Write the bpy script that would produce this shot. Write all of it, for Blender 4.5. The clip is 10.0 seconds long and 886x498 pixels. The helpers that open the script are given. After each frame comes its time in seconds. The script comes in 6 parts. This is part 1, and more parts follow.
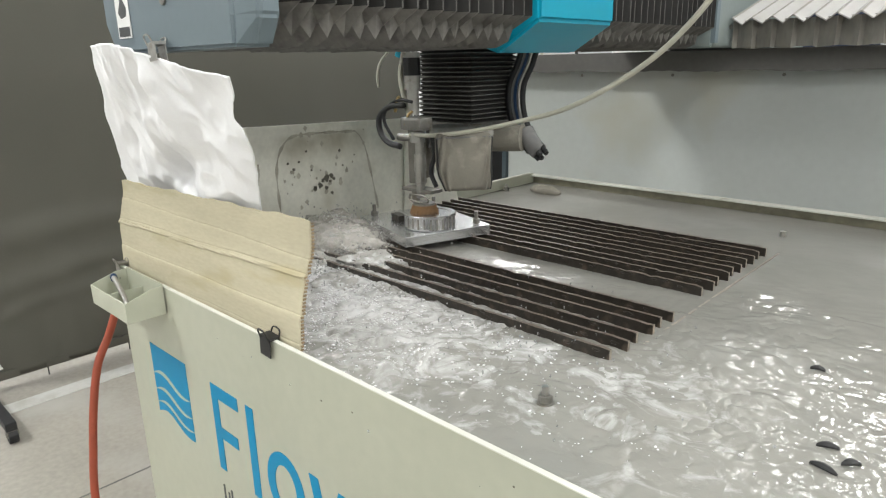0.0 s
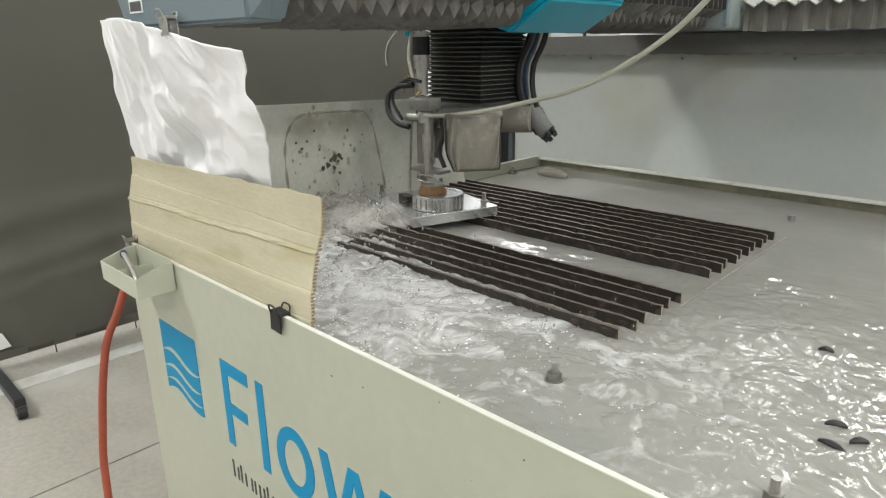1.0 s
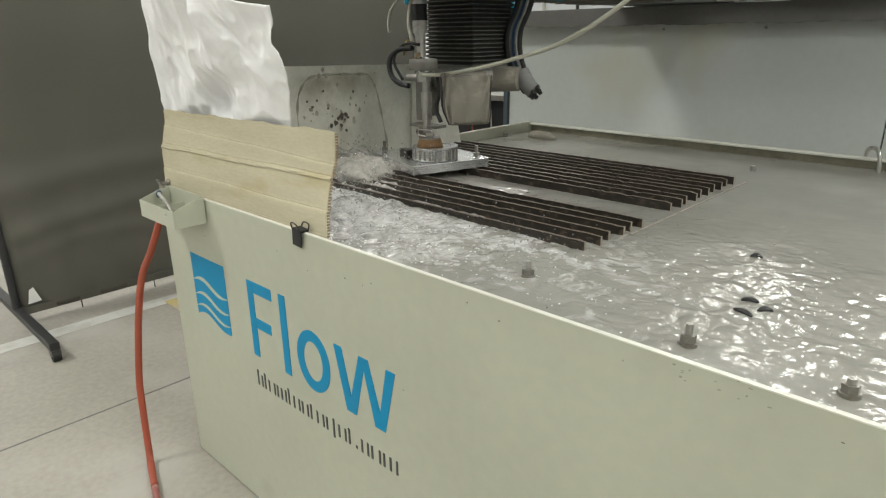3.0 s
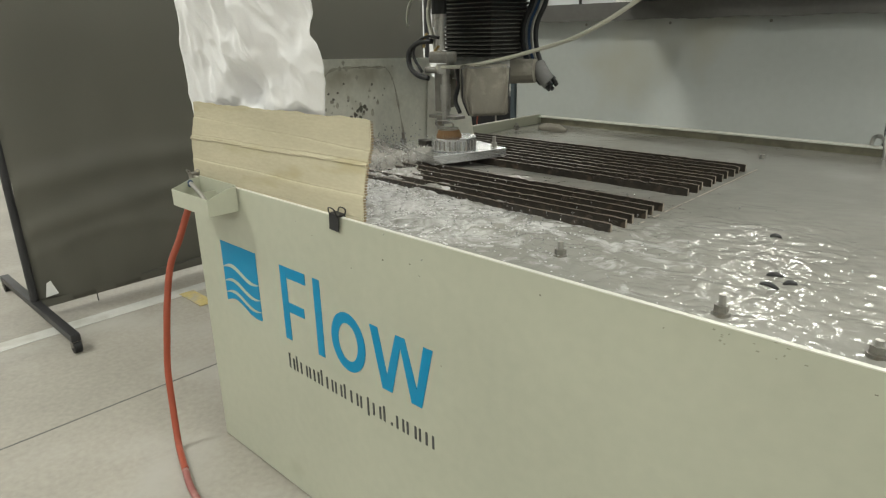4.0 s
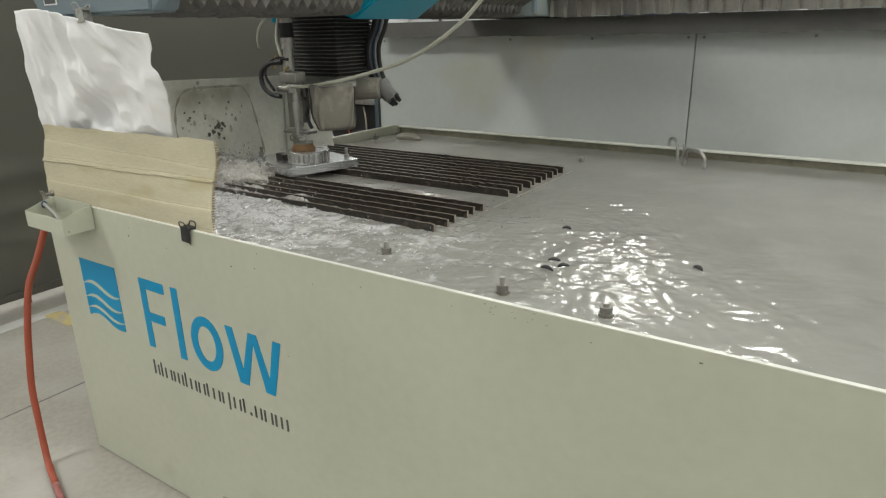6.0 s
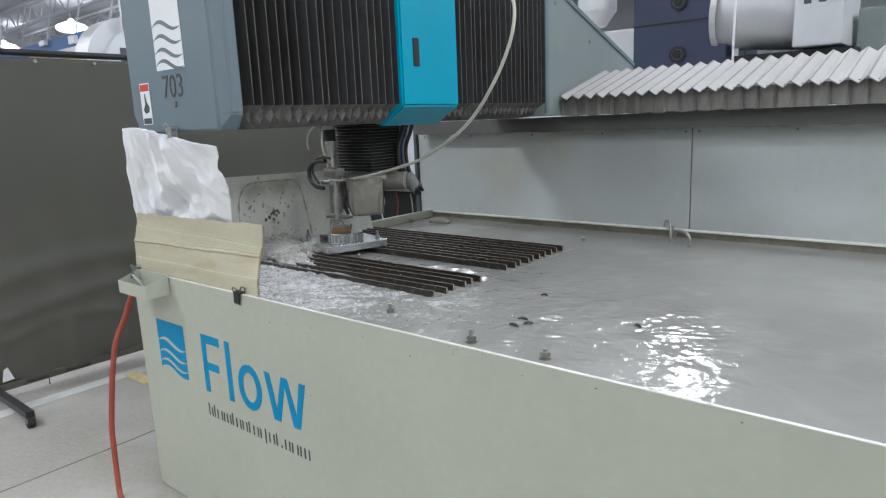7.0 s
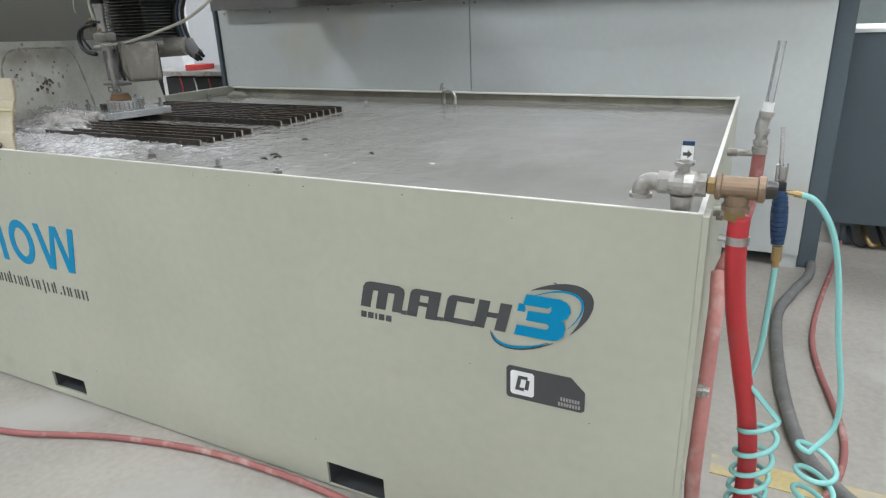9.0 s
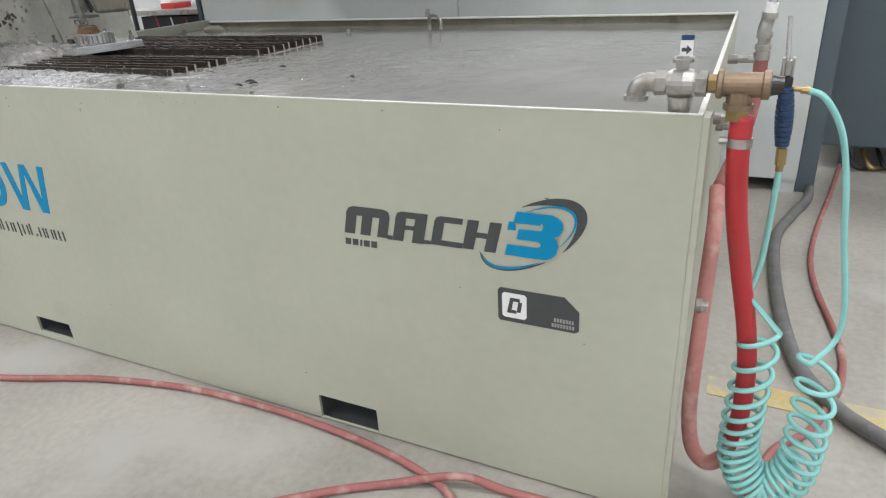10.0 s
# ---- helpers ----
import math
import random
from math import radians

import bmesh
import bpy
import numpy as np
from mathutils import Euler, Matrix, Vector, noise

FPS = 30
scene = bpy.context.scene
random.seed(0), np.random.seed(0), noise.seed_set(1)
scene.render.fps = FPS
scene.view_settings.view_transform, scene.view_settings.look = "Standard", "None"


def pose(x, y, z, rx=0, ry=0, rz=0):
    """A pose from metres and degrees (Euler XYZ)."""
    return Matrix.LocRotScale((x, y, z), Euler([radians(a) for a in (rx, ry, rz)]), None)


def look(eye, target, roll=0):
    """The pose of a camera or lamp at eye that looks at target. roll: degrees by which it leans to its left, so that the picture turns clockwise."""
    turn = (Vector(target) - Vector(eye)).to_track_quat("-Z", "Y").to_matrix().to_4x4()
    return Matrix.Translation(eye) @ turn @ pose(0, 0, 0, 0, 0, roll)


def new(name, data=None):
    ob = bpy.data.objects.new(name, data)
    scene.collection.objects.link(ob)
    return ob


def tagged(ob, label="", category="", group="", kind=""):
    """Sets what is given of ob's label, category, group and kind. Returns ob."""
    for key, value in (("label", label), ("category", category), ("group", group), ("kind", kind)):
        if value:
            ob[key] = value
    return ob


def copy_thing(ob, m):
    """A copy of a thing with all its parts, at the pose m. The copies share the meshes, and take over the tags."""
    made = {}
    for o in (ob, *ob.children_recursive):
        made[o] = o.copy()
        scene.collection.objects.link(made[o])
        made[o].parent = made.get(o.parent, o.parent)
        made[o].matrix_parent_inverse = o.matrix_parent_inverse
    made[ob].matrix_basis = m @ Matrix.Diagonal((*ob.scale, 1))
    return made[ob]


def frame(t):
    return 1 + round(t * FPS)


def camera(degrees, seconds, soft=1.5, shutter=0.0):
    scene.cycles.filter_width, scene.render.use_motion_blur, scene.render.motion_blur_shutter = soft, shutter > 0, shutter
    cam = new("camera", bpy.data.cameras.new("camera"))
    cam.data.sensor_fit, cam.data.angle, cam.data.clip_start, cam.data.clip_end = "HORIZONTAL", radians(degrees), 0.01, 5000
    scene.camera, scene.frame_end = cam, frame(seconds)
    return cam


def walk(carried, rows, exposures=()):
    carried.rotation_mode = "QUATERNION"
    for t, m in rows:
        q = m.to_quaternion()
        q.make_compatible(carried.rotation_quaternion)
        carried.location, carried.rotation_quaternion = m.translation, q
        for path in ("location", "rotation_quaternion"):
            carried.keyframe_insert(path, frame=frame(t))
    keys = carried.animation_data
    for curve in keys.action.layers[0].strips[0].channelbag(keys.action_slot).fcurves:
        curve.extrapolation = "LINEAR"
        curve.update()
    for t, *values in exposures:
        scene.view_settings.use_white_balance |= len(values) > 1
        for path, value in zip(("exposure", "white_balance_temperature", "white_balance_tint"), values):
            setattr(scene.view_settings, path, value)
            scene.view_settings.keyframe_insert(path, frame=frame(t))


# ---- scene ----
cam = camera(69.2, 10.0, 1.25)
PATH = [
    (0, (1.724, -0.569, 1.406), (0.395, 0.819, 0.852), -1.2),
    (0.5, (1.719, -0.573, 1.403), (0.388, 0.81, 0.842), -0.9),
    (1, (1.718, -0.583, 1.394), (0.391, 0.789, 0.796), -0.7),
    (1.5, (1.72, -0.609, 1.388), (0.41, 0.775, 0.78), -0.8),
    (2, (1.733, -0.647, 1.368), (0.456, 0.76, 0.747), -0.9),
    (2.5, (1.803, -0.694, 1.363), (0.531, 0.718, 0.74), -0.3),
    (3, (1.906, -0.758, 1.336), (0.585, 0.601, 0.698), -0.9),
    (3.2, (1.918, -0.783, 1.336), (0.583, 0.55, 0.673), -0.2),
    (4.3, (1.883, -0.873, 1.321), (0.584, 0.505, 0.68), -1.4),
    (4.5, (1.897, -0.869, 1.331), (0.602, 0.512, 0.687), -1.4),
    (5, (1.933, -0.88, 1.294), (0.706, 0.562, 0.651), -2.6),
    (5.5, (1.992, -0.908, 1.296), (0.899, 0.631, 0.633), -2.4),
    (5.7, (2.035, -0.918, 1.331), (0.994, 0.652, 0.658), -1.6),
    (6.8, (2.457, -1.059, 1.432), (1.236, 0.464, 0.997), -1.5),
    (7, (2.518, -1.121, 1.439), (1.266, 0.389, 1.05), -2.4),
    (7.5, (2.667, -1.228, 1.43), (1.421, 0.288, 1.042), -1.9),
    (8, (2.787, -1.23, 1.386), (1.642, 0.353, 0.96), -3.0),
    (8.5, (2.913, -1.207, 1.32), (1.961, 0.46, 0.761), -1.7),
    (9, (2.962, -1.195, 1.276), (2.101, 0.476, 0.592), -2.2),
    (9.5, (2.969, -1.177, 1.235), (2.13, 0.455, 0.439), -3.0),
    (10, (2.957, -1.149, 1.196), (2.13, 0.468, 0.358), -3.8),
]
WHITE_BALANCE = [(0.0, 0.24, 6500, 11), (1.0, 0.12, 6550, 10), (2.5, -0.06, 6700, 9), (4.5, -0.22, 6900, 6), (5.7, -0.29, 6850, 7), (6.8, -0.14, 5850, 13), (8.0, -0.24, 5900, 13), (8.5, -0.17, 5950, 13), (9.2, -0.04, 6080, 14), (10.0, -0.03, 6200, 15)]
walk(cam, [(t, look(eye, target, roll)) for t, eye, target, roll in PATH], WHITE_BALANCE)

# ---- world and lamps ----
world = bpy.data.worlds.new("hall_air")
scene.world = world
world.use_nodes = True
world.node_tree.nodes["Background"].inputs[0].default_value = (0.80, 0.88, 1.0, 1)
world.node_tree.nodes["Background"].inputs[1].default_value = 0.25
LAMP_Z = 6.3
LAMPS = [(lx, ly) for lx in (-29.9, -19.9, -13.9, -7.9, -1.9, 4.1, 10.1, 16.1, 22.1) for ly in (-18.7, -12.5, -6.3, -0.1, 6.1, 12.1)
         if (lx, ly) not in ((-7.9, -0.1), (-7.9, -6.3), (-1.9, -0.1), (-1.9, -6.3)) and not (lx < -25 and ly < 0)]
# key lamp placed by shadow direction, then unseen lamps added for water glints
EXTRA_LAMPS = [(-2.6, -3.2), (-4.9, 9.1), (1.1, 9.1), (-4.9, 15.3), (-4.9, 12.1)]
for lx, ly in LAMPS + EXTRA_LAMPS:
    lamp = new("high_bay_light", bpy.data.lights.new("high_bay_light", "AREA"))
    lamp.data.shape, lamp.data.size, lamp.data.energy = "DISK", 1.3, 270 if (lx, ly) == (-2.6, -3.2) else 138 if lx > 3 else 122
    lamp.data.color = (0.97, 1.0, 0.96)
    lamp.location = (lx, ly, LAMP_Z - 0.20)

# ---- materials ----
def material(name, base, rough=0.5, metal=0.0, vary=0.12, scale=4.0, grain=60.0, bump=0.05, other=None, mix=0.0, spec=0.5, stretch=(1, 1, 1)):
    """A surface with broad stains and fine grain; other: a second colour that comes in patches."""
    m = bpy.data.materials.new(name)
    m.use_nodes = True
    n, l = m.node_tree.nodes, m.node_tree.links
    b = n["Principled BSDF"]
    b.inputs["Metallic"].default_value = metal
    b.inputs["Specular IOR Level"].default_value = spec
    co, mp = n.new("ShaderNodeTexCoord"), n.new("ShaderNodeMapping")
    mp.inputs["Scale"].default_value = stretch
    l.new(co.outputs["Object"], mp.inputs["Vector"])
    big, small = n.new("ShaderNodeTexNoise"), n.new("ShaderNodeTexNoise")
    for t, sc, d in ((big, scale, 5), (small, grain, 3)):
        t.inputs["Scale"].default_value, t.inputs["Detail"].default_value = sc, d
        l.new(mp.outputs["Vector"], t.inputs["Vector"])
    add = n.new("ShaderNodeMath")
    add.operation = "MULTIPLY_ADD"
    l.new(small.outputs["Fac"], add.inputs[0])
    add.inputs[1].default_value = 0.45
    l.new(big.outputs["Fac"], add.inputs[2])
    ramp = n.new("ShaderNodeMapRange")
    ramp.inputs["From Min"].default_value, ramp.inputs["From Max"].default_value = 0.45, 1.0
    ramp.inputs["To Min"].default_value, ramp.inputs["To Max"].default_value = 1 - vary, 1 + vary
    l.new(add.outputs[0], ramp.inputs["Value"])
    hue = n.new("ShaderNodeHueSaturation")
    hue.inputs["Color"].default_value = (*base, 1)
    l.new(ramp.outputs[0], hue.inputs["Value"])
    out = hue.outputs["Color"]
    if other:
        patch = n.new("ShaderNodeTexNoise")
        patch.inputs["Scale"].default_value, patch.inputs["Detail"].default_value = scale * 1.7, 8
        l.new(mp.outputs["Vector"], patch.inputs["Vector"])
        edge = n.new("ShaderNodeMapRange")
        edge.inputs["From Min"].default_value, edge.inputs["From Max"].default_value = 0.62 - 0.3 * mix, 0.78 - 0.3 * mix
        l.new(patch.outputs["Fac"], edge.inputs["Value"])
        mx = n.new("ShaderNodeMix")
        mx.data_type = "RGBA"
        l.new(edge.outputs[0], mx.inputs["Factor"])
        l.new(out, mx.inputs["A"])
        mx.inputs["B"].default_value = (*other, 1)
        out = mx.outputs["Result"]
    l.new(out, b.inputs["Base Color"])
    rr = n.new("ShaderNodeMapRange")
    rr.inputs["To Min"].default_value, rr.inputs["To Max"].default_value = max(0.02, rough - 0.08), min(1, rough + 0.08)
    l.new(big.outputs["Fac"], rr.inputs["Value"])
    l.new(rr.outputs[0], b.inputs["Roughness"])
    if bump:
        bp = n.new("ShaderNodeBump")
        bp.inputs["Strength"].default_value, bp.inputs["Distance"].default_value = bump, 0.01
        l.new(add.outputs[0], bp.inputs["Height"])
        l.new(bp.outputs[0], b.inputs["Normal"])
    return m


def glow(name, colour, strength):
    m = bpy.data.materials.new(name)
    m.use_nodes = True
    b = m.node_tree.nodes["Principled BSDF"]
    b.inputs["Base Color"].default_value = (*colour, 1)
    b.inputs["Emission Color"].default_value = (*colour, 1)
    b.inputs["Emission Strength"].default_value = strength
    return m


def clear(name, colour, rough, transmission):
    m = material(name, colour, rough, vary=0.05, bump=0)
    m.node_tree.nodes["Principled BSDF"].inputs["Transmission Weight"].default_value = transmission
    return m


PAINT = material("tank_paint", (0.42, 0.430, 0.345), 0.42, vary=0.075, scale=2.2, grain=35, bump=0.03, other=(0.37, 0.37, 0.285), mix=-0.1)
PAINT_EDGE = material("tank_edge", (0.62, 0.62, 0.56), 0.4, vary=0.12, scale=9, bump=0.05, other=(0.35, 0.31, 0.22), mix=-0.05)
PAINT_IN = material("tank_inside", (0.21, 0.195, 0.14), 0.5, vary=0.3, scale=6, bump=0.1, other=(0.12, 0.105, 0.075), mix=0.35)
COVER = material("cover_panel", (0.52, 0.545, 0.53), 0.36, vary=0.07, scale=1.1, grain=30, bump=0.02, other=(0.475, 0.475, 0.415), mix=0.15)
CONCRETE = material("concrete", (0.315, 0.295, 0.26), 0.55, vary=0.26, scale=1.1, grain=45, bump=0.06, other=(0.385, 0.37, 0.34), mix=0.3)
STEEL_GREY = material("gantry_grey", (0.145, 0.185, 0.21), 0.45, vary=0.06, scale=3, bump=0.03)
GREY_DARK = material("cabinet_grey", (0.075, 0.10, 0.115), 0.5, vary=0.08, scale=2, bump=0.02)
TEAL = material("teal_paint", (0.0, 0.32, 0.47), 0.35, vary=0.04, scale=3, bump=0.01)
TEAL_INK = material("teal_ink", (0.0, 0.225, 0.43), 0.5, spec=0.25, vary=0.03, scale=5, bump=0)
DARK_INK_SHADE = material("dark_ink_and_shade", (0.055, 0.058, 0.06), 0.5, vary=0.06, scale=6, bump=0)
BELLOWS = material("bellows", (0.033, 0.032, 0.031), 0.65, spec=0.2, vary=0.25, scale=9, grain=90, bump=0.12, other=(0.022, 0.02, 0.018), mix=0.15, stretch=(1, 0.35, 0.35))
BELLOWS_DUST = material("dusty_bellows", (0.062, 0.060, 0.057), 0.6, vary=0.35, scale=9, grain=90, bump=0.12, other=(0.11, 0.105, 0.095), mix=0.25)
BELLOWS_BOUNCE = material("bounce_lit_bellows_folds", (0.15, 0.143, 0.13), 0.75, vary=0.3, scale=14, grain=90, bump=0.12, other=(0.09, 0.085, 0.078), mix=0.3)
BRACKET_PAINT = material("bracket_paint", (0.215, 0.25, 0.245), 0.45, vary=0.08, scale=3, bump=0.03, other=(0.25, 0.275, 0.26), mix=0.2)
RAM_DUST = material("dusty_ram_bellows", (0.15, 0.145, 0.135), 0.7, vary=0.3, scale=9, grain=90, bump=0.12)
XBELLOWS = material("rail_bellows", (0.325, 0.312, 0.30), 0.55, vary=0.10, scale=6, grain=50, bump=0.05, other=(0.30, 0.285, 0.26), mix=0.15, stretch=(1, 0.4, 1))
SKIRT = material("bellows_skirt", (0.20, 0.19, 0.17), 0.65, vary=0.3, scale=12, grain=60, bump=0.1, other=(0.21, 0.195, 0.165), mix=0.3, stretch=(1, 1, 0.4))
# dark tone that carries the shade under the rail bellows
RAIL_SHADE = material("rail_shade", (0.135, 0.13, 0.122), 0.7, vary=0.15, scale=5, bump=0.03)
CANVAS = material("grey_curtain", (0.100, 0.096, 0.080), 0.6, vary=0.08, scale=1.4, grain=220, bump=0.06)
TUBE_BLACK = material("black_tube", (0.02, 0.02, 0.022), 0.45, vary=0.2, bump=0.03)
CLOTH = material("white_cloth", (0.85, 0.85, 0.87), 0.9, vary=0.05, scale=6, grain=260, bump=0.12, spec=0.15)
CARD = material("cardboard", (0.435, 0.397, 0.292), 0.85, vary=0.14, scale=4, grain=80, bump=0.08, other=(0.37, 0.325, 0.205), mix=0.22, spec=0.2, stretch=(0.6, 1, 2.2))
CARD_CREASE = material("cardboard_crease", (0.22, 0.19, 0.125), 0.9, vary=0.3, scale=12, bump=0.1, other=(0.40, 0.36, 0.25), mix=0.45)
CARD_EDGE = material("cardboard_edge", (0.25, 0.18, 0.10), 0.9, vary=0.3, grain=300, bump=0.3)
IRON = material("rusty_slat", (0.028, 0.023, 0.0185), 0.36, vary=0.45, scale=16, grain=70, bump=0.5, other=(0.10, 0.076, 0.055), mix=0.18)
SLAT_END = material("cut_slat_end", (0.23, 0.20, 0.165), 0.5, vary=0.3, scale=22, grain=120, bump=0.2)
SLAT_TOP = material("worn_slat_edge", (0.105, 0.085, 0.066), 0.5, vary=0.4, scale=22, grain=120, bump=0.4, other=(0.07, 0.05, 0.038), mix=0.4)
ALU = material("machined_aluminium", (0.72, 0.73, 0.74), 0.24, 0.95, vary=0.08, scale=12, grain=200, bump=0.02)
STEEL = material("dirty_steel", (0.265, 0.255, 0.235), 0.42, 0.75, vary=0.2, scale=20, grain=150, bump=0.06, other=(0.22, 0.19, 0.15), mix=0.2)
GALV = material("galvanised", (0.42, 0.41, 0.385), 0.4, 0.8, vary=0.14, scale=20, grain=120, bump=0.06, other=(0.27, 0.25, 0.215), mix=0.3)
BRASS = material("brass", (0.36, 0.26, 0.12), 0.4, 0.85, vary=0.15, scale=25, bump=0.05)
BRONZE = material("bronze", (0.27, 0.195, 0.13), 0.48, 0.65, vary=0.16, scale=25, bump=0.06, other=(0.20, 0.155, 0.115), mix=0.4)
RED = material("red_hose", (0.44, 0.028, 0.034), 0.5, vary=0.1, scale=6, grain=160, bump=0.05, other=(0.38, 0.05, 0.05), mix=0.15)
RED_DULL = material("dull_red_hose", (0.29, 0.105, 0.095), 0.6, vary=0.18, scale=8, grain=160, bump=0.05, other=(0.45, 0.28, 0.25), mix=0.3)
PINK_HOSE = material("faded_hose", (0.42, 0.18, 0.16), 0.65, vary=0.2, scale=9, bump=0.05, other=(0.48, 0.32, 0.29), mix=0.25)
ORANGE = material("rust_red_hose", (0.30, 0.06, 0.03), 0.5, vary=0.12, scale=8, bump=0.04)
GREY_HOSE = material("grey_hose", (0.14, 0.138, 0.134), 0.6, vary=0.25, scale=14, bump=0.05, other=(0.20, 0.195, 0.185), mix=0.15)
MINT = material("mint_tube", (0.25, 0.56, 0.53), 0.22, vary=0.05, bump=0)
NAVY_GRIP = material("navy_grip", (0.014, 0.045, 0.11), 0.5, vary=0.1, bump=0.03)
BAG = material("dust_bag", (0.21, 0.195, 0.165), 0.85, vary=0.14, scale=14, grain=300, bump=0.15, other=(0.30, 0.28, 0.24), mix=0.3, spec=0.2)
BOARD = material("stained_board", (0.74, 0.73, 0.65), 0.55, vary=0.16, scale=5, grain=60, bump=0.06, other=(0.60, 0.58, 0.49), mix=0.2)
STAIN = material("black_mould", (0.13, 0.12, 0.095), 0.7, vary=0.3, scale=20, bump=0.1)
STAIN_FAINT = material("brown_stain", (0.44, 0.42, 0.345), 0.6, vary=0.25, scale=20, bump=0.06, other=(0.31, 0.29, 0.235), mix=0.4)
BRISTLE = material("brown_bristle", (0.20, 0.115, 0.055), 0.9, vary=0.4, grain=400, bump=0.4)
RUBBER = material("black_rubber", (0.012, 0.012, 0.013), 0.55, vary=0.2, bump=0.05)
CABLE = material("pale_cable", (0.44, 0.43, 0.36), 0.5, vary=0.08, bump=0.02)
WHITE = material("white_paint", (0.78, 0.78, 0.77), 0.45, vary=0.05, bump=0.02)
LABEL_RED = material("label_red", (0.55, 0.05, 0.04), 0.5, vary=0.05, bump=0)
YELLOW = material("worn_yellow_paint", (0.52, 0.42, 0.18), 0.6, vary=0.2, scale=5, grain=60, bump=0.04, other=(0.37, 0.345, 0.30), mix=0.62)
LINE_WHITE = material("worn_white_paint", (0.50, 0.50, 0.48), 0.6, vary=0.12, scale=4, bump=0.04, other=(0.40, 0.39, 0.36), mix=0.35)
NAVY = material("navy_cabinet", (0.028, 0.041, 0.088), 0.45, vary=0.08, scale=2, bump=0.02)
DUCT = material("duct_metal", (0.64, 0.65, 0.66), 0.4, 0.3, vary=0.08, scale=3, bump=0.02)
HALL_WALL = material("hall_wall", (0.62, 0.64, 0.66), 0.8, vary=0.08, scale=0.3, bump=0.02)
ROOF = material("roof_deck", (0.82, 0.83, 0.85), 0.8, vary=0.1, scale=0.6, bump=0.02)
TRUSS = material("truss_paint", (0.68, 0.70, 0.73), 0.6, vary=0.1, bump=0.02)
BLUE = material("crane_blue", (0.04, 0.15, 0.40), 0.5, vary=0.08, bump=0.02)
LAMP_GLASS = glow("lamp_lens", (1.0, 0.98, 0.95), 6.0)
LAMP_SHADE = glow("lamp_prism_shade", (1.0, 0.99, 0.97), 6.0)


def water_material():
    """Milky grey water: broad tonal drift, a fine ripple in the normal, nearly mirror-smooth."""
    m = material("milky_water", (0.252, 0.246, 0.226), 0.07, vary=0.10, scale=2.4, grain=12, bump=0, other=(0.288, 0.282, 0.264), mix=0.25)
    n, l = m.node_tree.nodes, m.node_tree.links
    b = n["Principled BSDF"]
    b.inputs["IOR"].default_value = 1.33
    co = n.new("ShaderNodeTexCoord")
    t = n.new("ShaderNodeTexNoise")
    t.inputs["Scale"].default_value, t.inputs["Detail"].default_value, t.inputs["Distortion"].default_value = 48, 4, 0.8
    l.new(co.outputs["Object"], t.inputs["Vector"])
    bp = n.new("ShaderNodeBump")
    bp.inputs["Strength"].default_value, bp.inputs["Distance"].default_value = 0.06, 0.01
    l.new(t.outputs["Fac"], bp.inputs["Height"])
    l.new(bp.outputs[0], b.inputs["Normal"])
    mp = n.new("ShaderNodeMapping")
    mp.inputs["Location"].default_value, mp.inputs["Scale"].default_value = (-0.42 * 1.15, -0.28 * 2.8, 0), (1.15, 2.8, 0)
    l.new(co.outputs["Object"], mp.inputs["Vector"])
    ln = n.new("ShaderNodeVectorMath")
    ln.operation = "LENGTH"
    l.new(mp.outputs["Vector"], ln.inputs[0])
    chop = n.new("ShaderNodeMapRange")
    chop.inputs["From Max"].default_value = 1.75
    chop.inputs["To Min"].default_value, chop.inputs["To Max"].default_value = 0.42, 0.05
    l.new(ln.outputs["Value"], chop.inputs["Value"])
    l.new(chop.outputs[0], bp.inputs["Strength"])
    fine = n.new("ShaderNodeTexNoise")
    fine.inputs["Scale"].default_value, fine.inputs["Detail"].default_value, fine.inputs["Roughness"].default_value, fine.inputs["Distortion"].default_value = 9, 7, 0.62, 1.6
    l.new(co.outputs["Object"], fine.inputs["Vector"])
    sub = n.new("ShaderNodeMath")
    sub.operation = "MULTIPLY_ADD"
    l.new(ln.outputs["Value"], sub.inputs[0])
    sub.inputs[1].default_value = -0.29
    l.new(fine.outputs["Fac"], sub.inputs[2])
    foam = n.new("ShaderNodeMapRange")
    foam.inputs["From Min"].default_value, foam.inputs["From Max"].default_value = 0.22, 0.48
    l.new(sub.outputs[0], foam.inputs["Value"])
    mx = n.new("ShaderNodeMix")
    mx.data_type = "RGBA"
    l.new(foam.outputs[0], mx.inputs["Factor"])
    l.new(b.inputs["Base Color"].links[0].from_socket, mx.inputs["A"])
    mx.inputs["B"].default_value = (0.61, 0.605, 0.605, 1)
    l.new(mx.outputs["Result"], b.inputs["Base Color"])
    for link in list(b.inputs["Roughness"].links):
        l.remove(link)
    gloss = n.new("ShaderNodeMapRange")
    gloss.inputs["To Min"].default_value, gloss.inputs["To Max"].default_value = 0.055, 0.17
    l.new(foam.outputs[0], gloss.inputs["Value"])
    l.new(gloss.outputs[0], b.inputs["Roughness"])
    return m


WATER = water_material()

# ---- mesh helpers ----
def part(name, bm, mat, parent=None, label="", smooth=False):
    me = bpy.data.meshes.new(name)
    bm.normal_update()
    bm.to_mesh(me)
    bm.free()
    me.materials.append(mat)
    if smooth:
        for p in me.polygons:
            p.use_smooth = True
    ob = new(name, me)
    if parent:
        ob.parent = parent
    return tagged(ob, label)


def thing(name, label, category, group="", kind=""):
    ob = new(name)
    ob.empty_display_size = 0.05
    return tagged(ob, label, category, group, kind)


